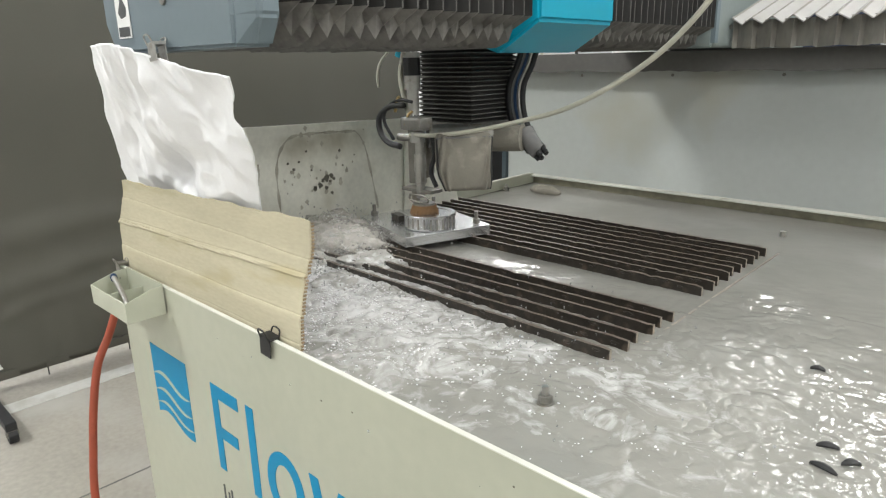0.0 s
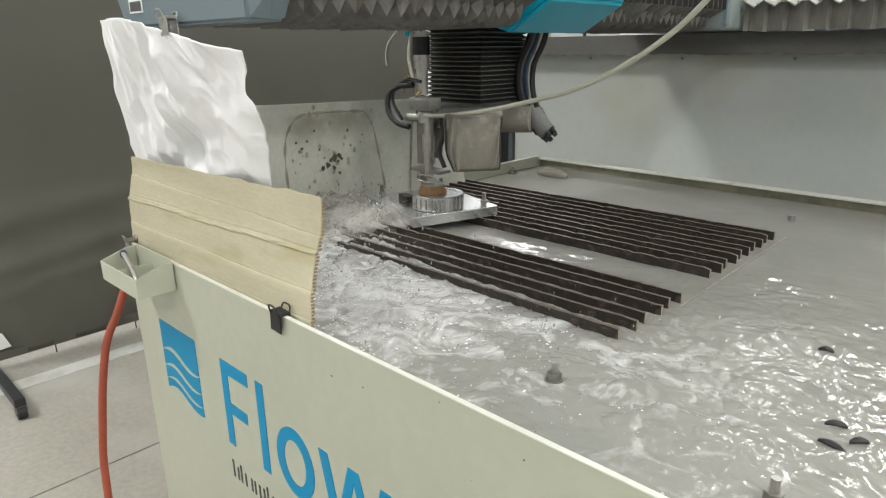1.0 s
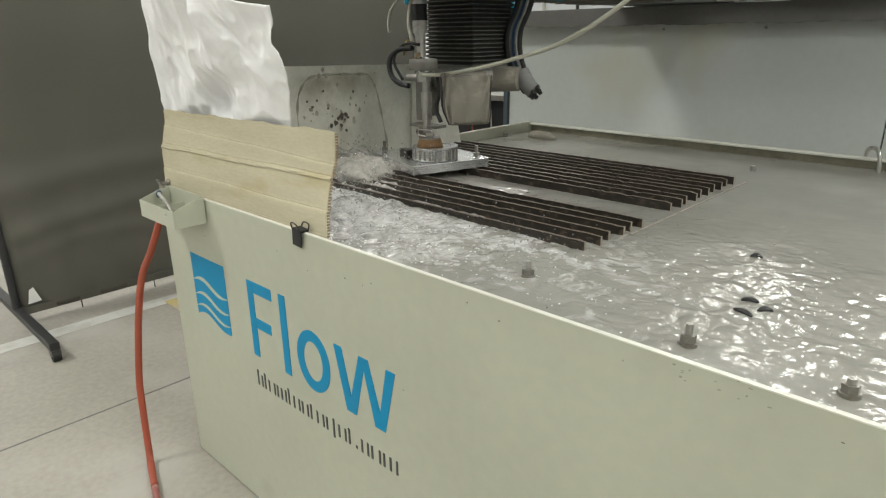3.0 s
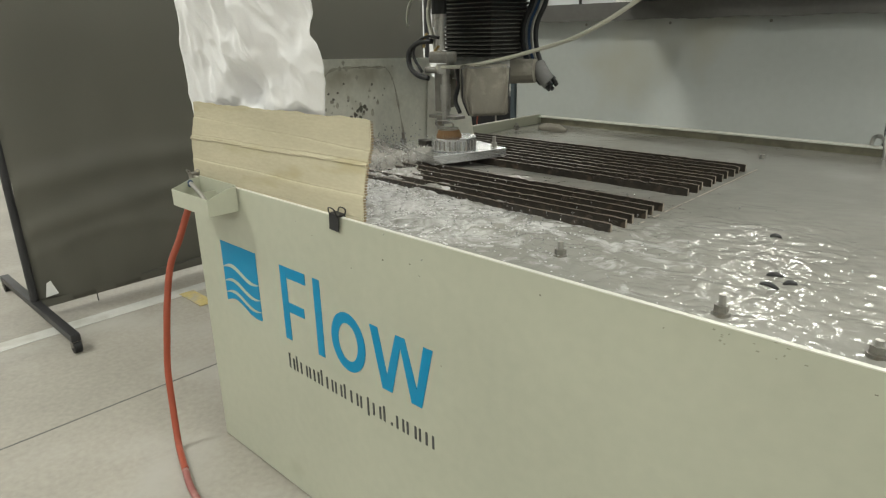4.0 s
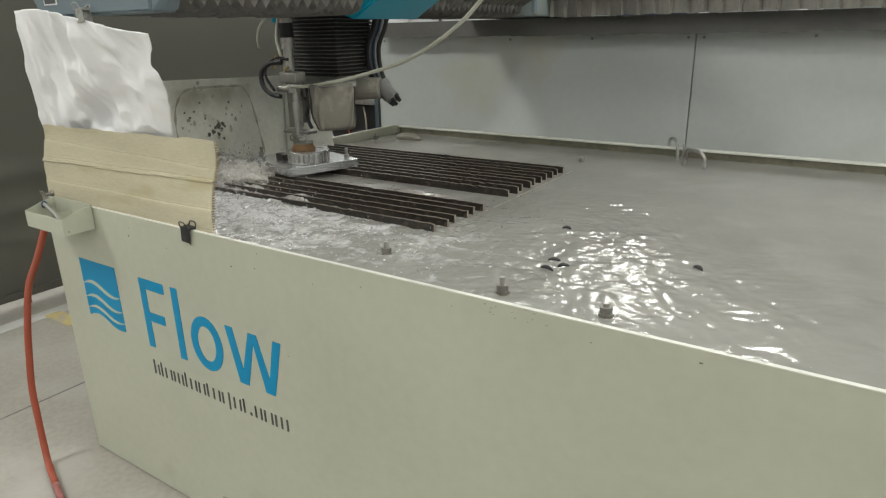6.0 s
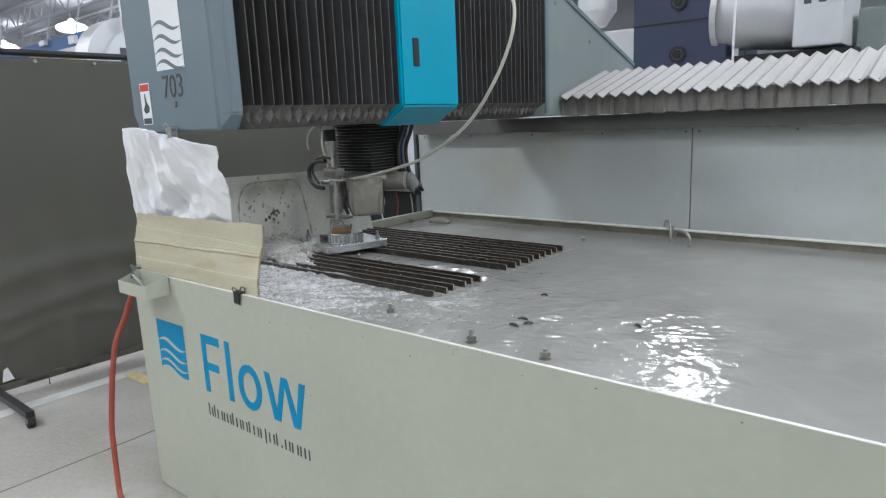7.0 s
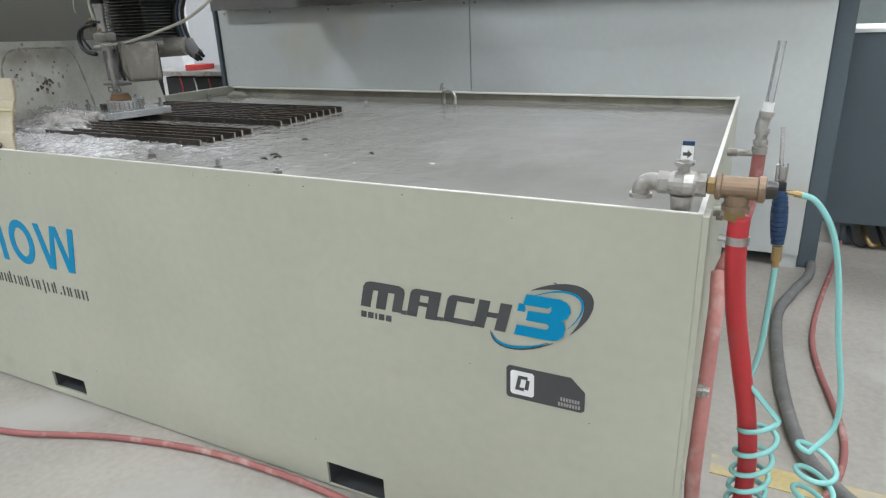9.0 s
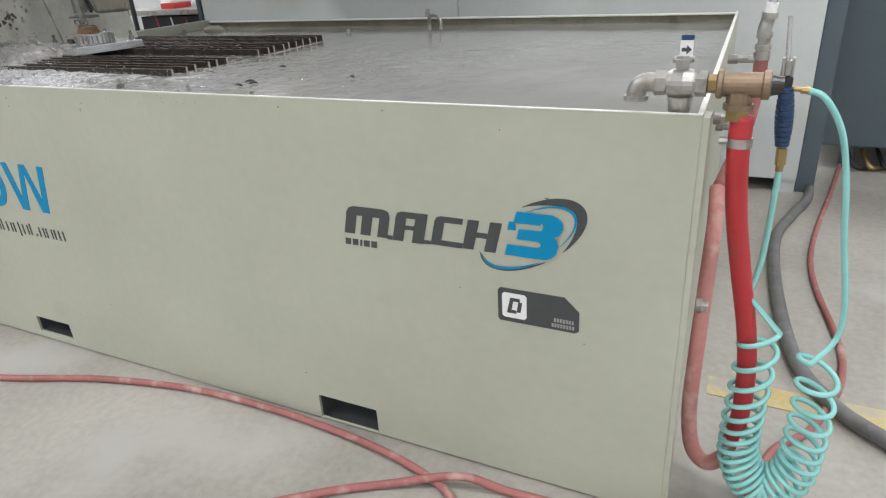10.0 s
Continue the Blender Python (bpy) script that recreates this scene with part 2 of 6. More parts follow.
def box(bm, lo, hi, bevel=0.0, m=None):
    c = [(a + b) / 2 for a, b in zip(lo, hi)]
    s = [abs(b - a) for a, b in zip(lo, hi)]
    r = bmesh.ops.create_cube(bm, size=1, matrix=(m or Matrix()) @ Matrix.Translation(c) @ Matrix.Diagonal((*s, 1)))
    if bevel:
        es = {e for v in r["verts"] for e in v.link_edges}
        bmesh.ops.bevel(bm, geom=list(es), offset=bevel, segments=2, affect="EDGES", profile=0.7)
    return bm


def boxes(*items):
    bm = bmesh.new()
    for it in items:
        box(bm, *it)
    return bm


def rod(bm, a, b, r, r2=None, seg=16, caps=True):
    a, b = Vector(a), Vector(b)
    d = b - a
    m = Matrix.Translation((a + b) / 2) @ d.to_track_quat("Z", "Y").to_matrix().to_4x4()
    bmesh.ops.create_cone(bm, cap_ends=caps, segments=seg, radius1=r, radius2=r if r2 is None else r2, depth=d.length, matrix=m)
    return bm


def rods(*items):
    bm = bmesh.new()
    for it in items:
        rod(bm, *it)
    return bm


def spline(points, steps=8):
    """Catmull-Rom through the points."""
    p = [Vector(q) for q in points]
    p = [2 * p[0] - p[1]] + p + [2 * p[-1] - p[-2]]
    out = []
    for i in range(1, len(p) - 2):
        for k in range(steps):
            t = k / steps
            out.append(0.5 * (2 * p[i] + (p[i + 1] - p[i - 1]) * t + (2 * p[i - 1] - 5 * p[i] + 4 * p[i + 1] - p[i + 2]) * t * t
                              + (3 * p[i] - p[i - 1] - 3 * p[i + 1] + p[i + 2]) * t ** 3))
    return out + [p[-2]]


def tube(points, r, seg=10, steps=8, bm=None, raw=False):
    bm = bm or bmesh.new()
    line = [Vector(q) for q in points] if raw else spline(points, steps)
    side, rings = None, []
    for i, q in enumerate(line):
        d = (line[min(i + 1, len(line) - 1)] - line[max(i - 1, 0)]).normalized()
        if side is None:
            side = d.orthogonal().normalized()
        side = (side - d * side.dot(d)).normalized()
        up = d.cross(side)
        rings.append([bm.verts.new(q + r * (math.cos(a) * side + math.sin(a) * up)) for a in [2 * math.pi * k / seg for k in range(seg)]])
    for u, v in zip(rings, rings[1:]):
        for k in range(seg):
            bm.faces.new((u[k], u[(k + 1) % seg], v[(k + 1) % seg], v[k]))
    bm.faces.new(rings[0][::-1])
    bm.faces.new(rings[-1])
    return bm


def prism(bm, outline, depth, m):
    """An outline (u, v) thickened along w by depth, placed by m."""
    lo = [bm.verts.new(m @ Vector((u, v, 0))) for u, v in outline]
    hi = [bm.verts.new(m @ Vector((u, v, depth))) for u, v in outline]
    bm.faces.new(lo[::-1])
    bm.faces.new(hi)
    for i in range(len(lo)):
        j = (i + 1) % len(lo)
        bm.faces.new((lo[i], lo[j], hi[j], hi[i]))
    return bm


def grid(nx, ny, f):
    """A sheet: f(u, v) gives the place, u and v from 0 to 1."""
    bm = bmesh.new()
    vs = [[bm.verts.new(f(i / nx, j / ny)) for i in range(nx + 1)] for j in range(ny + 1)]
    for j in range(ny):
        for i in range(nx):
            bm.faces.new((vs[j][i], vs[j][i + 1], vs[j + 1][i + 1], vs[j + 1][i]))
    return bm


def solid(bm, t):
    """Gives an open sheet the thickness t."""
    bm.normal_update()
    r = bmesh.ops.extrude_face_region(bm, geom=bm.faces[:])
    vs = [v for v in r["geom"] if isinstance(v, bmesh.types.BMVert)]
    for v in vs:
        v.co += v.normal * t
    return bm


FRONT = Matrix(((1, 0, 0, 0), (0, 0, -1, 0), (0, 1, 0, 0), (0, 0, 0, 1)))  # u to x, v to z, w to -y


def lathe(bm, profile, m, seg=24):
    """A turned part: (radius, height) along the axis of m."""
    rings = [[bm.verts.new(m @ Vector((r * math.cos(2 * math.pi * k / seg), r * math.sin(2 * math.pi * k / seg), h))) for k in range(seg)] for r, h in profile]
    for u, v in zip(rings, rings[1:]):
        for k in range(seg):
            bm.faces.new((u[k], u[(k + 1) % seg], v[(k + 1) % seg], v[k]))
    bm.faces.new(rings[0][::-1])
    bm.faces.new(rings[-1])
    return bm

# ---- hall ----
FLOOR = tagged(part("floor", boxes(((-42, -22, -0.3), (28, 34, 0))), CONCRETE), "worn pale concrete workshop floor with joints", "floor", kind="structure")
for nm, lo, hi in (("wall_north", (-42, 34, 0), (28, 34.3, 8)), ("wall_south", (-42, -22.3, 0), (28, -22, 8)),
                   ("wall_west", (-42.3, -22, 0), (-42, 34, 8)), ("wall_east", (28, -22, 0), (28.3, 34, 8))):
    tagged(part(nm, boxes((lo, hi)), HALL_WALL), "pale painted workshop hall wall far off", "wall", kind="structure")
tagged(part("ceiling", boxes(((-42, -22, 7.6), (28, 34, 7.8)), *[((-42, y, 7.50), (28, y + 0.10, 7.6)) for y in range(-21, 34, 2)]), ROOF),
       "pale ribbed metal roof deck of the hall", "ceiling", kind="structure")
for y in (2.0, 5.0, 8.0, 11.0, 14.0, 17.0, 20.0):
    bm = boxes(((-42, y - 0.06, 7.30), (28, y + 0.06, 7.42)), ((-42, y - 0.06, 6.55), (28, y + 0.06, 6.65)))
    for k in range(48):
        x = -42 + k * 1.45
        rod(bm, (x, y, 6.6), (x + 0.72, y, 7.36), 0.025, seg=6)
        rod(bm, (x + 0.72, y, 7.36), (x + 1.45, y, 6.6), 0.025, seg=6)
    tagged(part("roof_truss", bm, TRUSS), "grey steel lattice roof truss under the deck", "truss", "roof trusses", "structure")


def high_bay(x, y):
    e = thing("high_bay_lamp", "round glowing high-bay lamp hung from the roof", "lamp", "high-bay lamps")
    e.location = (x, y, LAMP_Z)
    bm = bmesh.new()
    lathe(bm, [(0.66, 0.0), (0.67, 0.03), (0.55, 0.16), (0.16, 0.30), (0.08, 0.42)], Matrix())
    part("reflector", bm, LAMP_SHADE, e, "glowing prismatic shade", smooth=True)
    bm = bmesh.new()
    lathe(bm, [(0.64, -0.004), (0.60, -0.07), (0.45, -0.14), (0.2, -0.18), (0.02, -0.185)], Matrix())
    part("lens", bm, LAMP_GLASS, e, "glowing lens", smooth=True)
    part("hanger", rods(((0, 0, 0.4), (0, 0, 1.3), 0.012, None, 8)), TRUSS, e)
    return e


first_lamp = high_bay(-1.9, -12.5)
for lx in (-38.7, -29.9, -19.9, -13.9, -7.9, -1.9, 4.1, 10.1):
    for ly in (-12.5, -6.3, -0.1, 6.1, 12.1, 18.5):
        if (lx, ly) not in ((-1.9, -12.5), (-7.9, -0.1), (-7.9, -6.3), (-1.9, -0.1), (-1.9, -6.3)):
            copy_thing(first_lamp, Matrix.Translation((lx, ly, LAMP_Z)))
for lx, ly in EXTRA_LAMPS:
    copy_thing(first_lamp, Matrix.Translation((lx, ly, LAMP_Z)))

# floor joints and paint
tagged(part("floor_joint", boxes(((-0.497, -9, -0.01), (-0.4905, 12, 0.0015))), GREY_HOSE), "thin dark saw-cut joint in the concrete", "joint", kind="structure")
tagged(part("floor_line", boxes(((-1.43, -1.2, 0), (-1.33, 3.2, 0.002))), LINE_WHITE), "worn white painted line on the concrete", "floor line", kind="structure")
tagged(part("floor_mark", boxes(((-1.36, 0.47, 0.001), (-1.12, 0.55, 0.004))), YELLOW), "worn yellow paint mark on the concrete", "floor mark", kind="structure")
tagged(part("floor_line", boxes(((2.93, 0.50, 0), (5.5, 0.59, 0.003))), YELLOW), "worn yellow painted line on the concrete", "floor line", kind="structure")

# ---- tank ----
L, W, H, RIM_B, WATER_Z = 2.875, 1.83, 0.92, 0.905, 0.875
tank = thing("tank", "pale grey-green painted steel water tank standing on concrete", "water tank")
SLOTS = ((0.70, 0.88, 0.03, 0.092), (1.945, 2.135, 0.008, 0.086))


def pierced(x0, x1, z0, z1, y0, y1, holes):
    """An upright plate with rectangular holes through it."""
    bm = bmesh.new()
    xs = sorted({x0, x1, *[h[0] for h in holes], *[h[1] for h in holes]})
    for a, b in zip(xs, xs[1:]):
        hs = [h for h in holes if h[0] <= a and b <= h[1]]
        if hs:
            box(bm, (a, y0, hs[0][3]), (b, y1, z1))
            if hs[0][2] > z0 + 0.001:
                box(bm, (a, y0, z0), (b, y1, hs[0][2]))
        else:
            box(bm, (a, y0, z0), (b, y1, z1))
    bmesh.ops.remove_doubles(bm, verts=bm.verts[:], dist=1e-5)
    return bm


part("front_panel", pierced(0, L, 0.006, H, 0.0, 0.008, SLOTS), PAINT, tank)
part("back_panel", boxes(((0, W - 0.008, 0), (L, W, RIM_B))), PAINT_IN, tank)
part("end_panel", boxes(((0, 0.008, 0), (0.008, W - 0.008, H - 0.004))), PAINT, tank)
part("end_panel", boxes(((L - 0.008, 0.008, 0), (L, W - 0.008, H - 0.004))), PAINT, tank)
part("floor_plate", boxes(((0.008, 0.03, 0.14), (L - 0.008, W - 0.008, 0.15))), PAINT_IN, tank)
part("front_rim", boxes(((0, -0.0006, H + 0.0004), (L, 0.0086, H + 0.0024), 0.0006)), PAINT_EDGE, tank, "bright worn rim edge")
part("back_rim", boxes(((0, W - 0.03, RIM_B + 0.0005), (L, W + 0.012, RIM_B + 0.006), 0.001)), PAINT_EDGE, tank)
part("end_rim", boxes(((L - 0.009, 0.014, H - 0.003), (L + 0.001, W - 0.032, H + 0.001), 0.001)), PAINT_EDGE, tank)
part("end_rim", boxes(((-0.001, 0.014, H - 0.003), (0.012, W - 0.032, H + 0.001), 0.001)), PAINT_EDGE, tank)
part("corner_post", boxes(((L + 0.0003, 0.001, 0.006), (L + 0.012, 0.055, H - 0.003))), PAINT, tank)
# pockets lined near-black: the shade inside is put into the colour
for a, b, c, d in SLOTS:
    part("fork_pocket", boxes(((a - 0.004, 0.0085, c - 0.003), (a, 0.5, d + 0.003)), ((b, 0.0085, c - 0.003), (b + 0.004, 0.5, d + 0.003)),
                              ((a, 0.0085, d), (b, 0.5, d + 0.004)), ((a, 0.49, c), (b, 0.5, d)), ((a, 0.0085, c - 0.003), (b, 0.49, c + 0.001))), DARK_INK_SHADE, tank, "forklift pocket lined dark for its inner shade")



def askew(ob):
    """The tank is a little out of square: its far corner stands in."""
    for v in ob.data.vertices:
        a, b = min(1, max(0, v.co.x / L)), min(1, max(0, v.co.y / W))
        v.co.x -= 0.036 * a * b
        v.co.y += (0.012 - 0.065 * a) * b


for ob in tank.children:
    if ob.name.split(".")[0] in ("back_panel", "back_rim", "end_panel", "end_rim", "floor_plate"):
        askew(ob)

# ---- machine cover behind the tank ----
CW = 2.30
cover = thing("rail_housing", "pale grey-green sheet-metal rail housing behind the tank", "housing")
part("cover_panel", boxes(((-0.50, CW, 0.07), (1.3825, CW + 0.02, 1.3995), 0.003)), COVER, cover)
part("cover_panel", boxes(((1.3875, CW, 0.07), (3.172, CW + 0.02, 1.3995), 0.003)), COVER, cover)
part("body", boxes(((-0.49, CW + 0.021, 0.07), (3.165, 2.78, 1.39))), GREY_DARK, cover)
part("top_rail", boxes(((-0.45, 2.20, 1.402), (3.40, 2.78, 1.439), 0.004)), RAIL_SHADE, cover, "steel rail under the bellows, darkened for the shade there")
part("end_post", boxes(((-0.53, CW - 0.02, 0.0), (-0.502, CW + 0.05, 1.40), 0.004)), GREY_DARK, cover)
part("end_post", boxes(((3.174, CW + 0.03, 0.0), (3.255, 2.7, 1.40), 0.006)), GREY_DARK, cover)
part("foot", boxes(((3.08, CW + 0.01, 0), (3.17, CW + 0.10, 0.069), 0.003)), COVER, cover)
part("foot", boxes(((-0.45, CW + 0.01, 0), (-0.3, CW + 0.10, 0.069), 0.003)), COVER, cover)
for sx in (-0.44, -0.042, 0.424, 0.886, 1.352, 1.42, 1.87, 2.33, 2.79, 3.13):
    part("screw", rods(((sx, CW - 0.003, 1.337), (sx, CW + 0.001, 1.337), 0.007, None, 10)), STEEL, cover)


# added scalloped strip, stands in for the shadow cast below the pleats
bm = bmesh.new()
n = 160
edge = [(-0.45 + 3.615 * k / n, 1.352 + 0.0035 * abs(math.sin(k * 0.9)) + 0.0025 * math.sin(k * 0.37)) for k in range(n + 1)]
rows = [[bm.verts.new((x, 2.196, z + 0.001)), bm.verts.new((x, 2.196, 1.4385))] for x, z in edge]
for u, v in zip(rows, rows[1:]):
    bm.faces.new((u[0], v[0], v[1], u[1]))
part("shadow_strip", solid(bm, 0.003), RAIL_SHADE, cover, "dark strip in place of the bellows' shadow, scalloped edge")

# pleated cover over the long rail
bm = bmesh.new()
rows = []
for k in range(103):
    x = 0.745 + 0.0705 * (k // 3) + 0.0705 * (0.0, 0.07, 0.56)[k % 3] + 0.0015 * math.sin(k * 2.7)
    d = (0.0, 0.003, 0.025)[k % 3] + 0.002 * math.sin(k * 1.3) ** 2
    rows.append([bm.verts.new(p) for p in ((x, 2.072, 1.548 - d), (x, 2.073, 1.552 - d), (x, 2.62, 1.705 - d))])
for i, (u, v) in enumerate(zip(rows, rows[1:])):
    for k in range(2):
        # narrow ridge faces take the skirt's darker tone
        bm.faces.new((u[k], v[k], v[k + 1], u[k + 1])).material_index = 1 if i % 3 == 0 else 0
xb = thing("rail_bellows", "dusty grey pleated bellows over the machine's long rail", "bellows")
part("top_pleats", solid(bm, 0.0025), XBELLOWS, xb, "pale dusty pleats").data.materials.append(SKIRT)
bm = bmesh.new()
rows = []
for k in range(77):
    x, d = 0.745 + 0.0705 * (k // 2) + (0.0705 * 0.13 if k % 2 else 0.0), 0.026 if k % 2 else 0.0
    rows.append([bm.verts.new(p) for p in ((x + 0.002 * math.sin(k), 2.090 + d, 1.440 + 0.003 * math.sin(k * 1.9)), (x, 2.090 + d, 1.540))])
for u, v in zip(rows, rows[1:]):
    bm.faces.new((u[0], v[0], v[1], u[1]))
part("front_skirt", solid(bm, 0.002), SKIRT, xb, "darker pleated skirt")

# ---- gantry ----
gantry = thing("gantry", "grey cantilever gantry with black bellows and teal carriage", "gantry")
GX, GB = 0.735, 1.44
bm = bmesh.new()
out = [(0.18, 1.50), (0.215, GB), (0.714, GB), (0.745, GB + 0.05), (0.745, 2.14), (0.18, 2.14)]
lo = [bm.verts.new((x - (0.03 if x > 0.7 and z > GB else 0), 0.0, z)) for x, z in out]
md = [bm.verts.new((x, 0.035, z)) for x, z in out]
hi = [bm.verts.new((x, 0.075, z)) for x, z in out]
bm.faces.new(lo)
bm.faces.new(hi[::-1])
for u, v in ((lo, md), (md, hi)):
    for k in range(6):
        bm.faces.new((u[k], v[k], v[(k + 1) % 6], u[(k + 1) % 6]))
bmesh.ops.recalc_face_normals(bm, faces=bm.faces[:])
bmesh.ops.bevel(bm, geom=[e for e in bm.edges], offset=0.006, segments=2, affect="EDGES")
part("end_cap", bm, STEEL_GREY, gantry, "blue-grey painted end cap")


def bellows(y0, y1, n):
    """Pleats with narrow dusty ridges."""
    bm = bmesh.new()
    rows, p = [], (y1 - y0) / n
    rng = random.Random(n)
    for k in range(n):
        j = rng.uniform(-0.22, 0.22) if k else 0.0
        rows += [(y0 + p * (k + j), 0.008 * abs(j)), (y0 + p * (k + j + 0.09), 0.0), (y0 + p * (k + 0.56), 0.050 + rng.uniform(-0.006, 0.006))]
    rows.append((y1, 0.0))
    rings = []
    for y, d in rows:
        c = 0.055 - d  # below the fold line ridges turn into valleys
        o = [(GX - d, 2.12), (GX - d, GB + 0.075), (GX - 0.060, GB + 0.015 + 0.55 * c), (GX - 0.10, GB + 0.55 * c), (0.26, GB + 0.55 * c), (0.20 + d, GB + 0.07), (0.20 + d, 2.12)]
        rings.append([bm.verts.new((x, y, z)) for x, z in o])
    for i, (u, v) in enumerate(zip(rings, rings[1:])):
        for k in range(6):
            f = bm.faces.new((u[k], u[k + 1], v[k + 1], v[k]))
            # underside folds get a lighter grey in place of light bounced from below
            f.material_index = 2 if 1 <= k <= 3 else 1 if i % 3 == 0 else 0
    return bm


for nm, y0, y1, n in (("front_bellows", 0.076, 0.798, 18), ("rear_bellows", 1.162, 1.93, 19)):
    ob = part(nm, bellows(y0, y1, n), BELLOWS, gantry, "black pleated bellows, coloured lighter below for bounced light")
    ob.data.materials.append(BELLOWS_DUST)
    ob.data.materials.append(BELLOWS_BOUNCE)
bm = bmesh.new()
prism(bm, [(0.20, 2.15), (0.20, GB + 0.06), (0.50, GB + 0.03), (GX - 0.11, GB - 0.012), (GX + 0.02, GB + 0.065), (GX + 0.02, 2.15)], 0.36, Matrix.Translation((0, 1.16, 0)) @ FRONT)
bmesh.ops.recalc_face_normals(bm, faces=bm.faces[:])
bmesh.ops.bevel(bm, geom=[e for e in bm.edges if abs(e.verts[0].co.y - e.verts[1].co.y) > 0.1 or e.is_boundary or True], offset=0.008, segments=2, affect="EDGES")
part("carriage_cover", bm, TEAL, gantry, "teal painted carriage cover")
part("latch", boxes(((GX + 0.018, 0.87, 1.66), (GX + 0.024, 0.905, 1.77), 0.004)), RUBBER, gantry, "black recessed latch")
bm = bmesh.new()
prism(bm, [(1.93, GB + 0.005), (3.08, GB + 0.005), (3.08, 1.765), (2.13, 2.09), (2.0, 2.15), (1.93, 2.15)], 0.5, Matrix(((0, 0, -1, GX - 0.005), (1, 0, 0, 0), (0, 1, 0, 0), (0, 0, 0, 1))))
bmesh.ops.recalc_face_normals(bm, faces=bm.faces[:])
bmesh.ops.bevel(bm, geom=bm.edges[:], offset=0.006, segments=2, affect="EDGES")
part("support_bracket", bm, BRACKET_PAINT, gantry, "grey-green sloping steel bracket")
bm = bmesh.new()
prism(bm, [(2.0, 2.15), (2.13, 2.09), (3.08, 1.765), (3.08, 1.742), (2.122, 2.067), (1.99, 2.128)], 0.006, Matrix(((0, 0, -1, GX + 0.003), (1, 0, 0, 0), (0, 1, 0, 0), (0, 0, 0, 1))))
bmesh.ops.recalc_face_normals(bm, faces=bm.faces[:])
part("bracket_flange", bm, STEEL_GREY, gantry, "folded sloping edge")
part("bracket_lip", boxes(((GX - 0.012, 1.932, GB + 0.02), (GX + 0.006, 1.962, 2.15), 0.003)), STEEL_GREY, gantry, "folded sheet edge")
for y, z in ((2.05, 2.03), (2.45, 1.86), (2.95, 1.69), (2.10, 1.52), (2.95, 1.52)):
    part("bracket_screw", rods(((GX - 0.006, y, z), (GX, y, z), 0.009, None, 10)), STEEL, gantry)

# ---- screen ----
SX = -1.62
screen = thing("welding_screen", "dark olive-grey vinyl screen on a black tube frame with casters", "screen")
def drape(u, v):
    y = -0.12 + 2.75 * u
    z = 0.055 + 1.83 * v
    return (SX + 0.018 * math.sin(7 * y + 2 * z) * (1 - v) + 0.010 * math.sin(23 * y + 3 * z) * (1 - v) ** 2 + 0.010 * math.exp(-((z - 0.34 - 0.05 * math.sin(5 * y)) / 0.03) ** 2) + 0.006 * math.sin(3.1 * z + y) + 0.016 * math.exp(-((z - 0.62 - 0.10 * math.sin(1.7 * y + 0.6)) / 0.06) ** 2) + 0.014 * math.exp(-((z - 0.46 - 0.07 * math.sin(2.3 * y)) / 0.045) ** 2) + 0.012 * math.exp(-((y - 0.9 - 0.25 * z) / 0.10) ** 2) * (1 - v), y, z)
part("curtain", solid(grid(90, 80, drape), 0.003), CANVAS, screen, smooth=True)
part("tag", prism(bmesh.new(), [(-0.09, 0.10), (-0.03, 0.105), (-0.055, 0.18), (-0.075, 0.17)], 0.002, Matrix(((0, 0, 1, SX + 0.026), (1, 0, 0, 0), (0, 1, 0, 0), (0, 0, 0, 1)))), WHITE, screen, "torn white paper tag")
part("hem", boxes(((SX - 0.012, -0.12, 0.045), (SX + 0.018, 2.63, 0.085), 0.004)), CANVAS, screen)
for y in (-0.135, 2.68):
    part("post", rods(((SX, y, 0.06), (SX, y, 1.93), 0.019, None, 12)), TUBE_BLACK, screen)
    part("foot_bar", boxes(((SX - 0.55, y - 0.02, 0.055), (SX + 0.57, y + 0.02, 0.09), 0.005)), TUBE_BLACK, screen)
    for dx in (-0.53, 0.555):
        c = part("caster", rods(((SX + dx, y - 0.016, 0.028), (SX + dx, y + 0.016, 0.028), 0.028)), RUBBER, screen)
        part("fork", boxes(((SX + dx - 0.012, y - 0.022, 0.028), (SX + dx + 0.012, y + 0.022, 0.056), 0.003)), STEEL, c)
part("top_rail", rods(((SX, -0.135, 1.91), (SX, 2.68, 1.91), 0.019, None, 12)), TUBE_BLACK, screen)
for k in range(9):
    part("grommet", rods(((SX + 0.008, 0.02 + 0.32 * k, 1.865), (SX + 0.017, 0.02 + 0.32 * k, 1.865), 0.010, None, 12)), GALV, screen)
for k in range(7):
    part("tie", rods(((SX, 0.15 + 0.38 * k, 0.0), (SX, 0.15 + 0.38 * k, 0.06), 0.003, None, 6)), TUBE_BLACK, screen)

# ---- water ----
def waves(x, y, seed, size):
    """Heights of running ripples of unit slope; size: the longest crest spacing. Most run away from the jet."""
    rng = np.random.default_rng(seed)
    wx = x + 0.022 * np.sin(13 * y + seed) + 0.011 * np.sin(31 * x + 19 * y)
    wy = y + 0.022 * np.sin(12 * x - seed) + 0.011 * np.sin(29 * y - 23 * x)
    h, n = np.zeros_like(x), 32
    for k in range(n):
        a, f = 0.35 + rng.normal(0, 1.1), 6.283 / size * (5.0 ** (k / (n - 1)))
        h += np.sin(f * (wx * math.cos(a) + wy * math.sin(a)) + rng.uniform(0, 6.28)) / f
    return h * math.sqrt(2 / n)


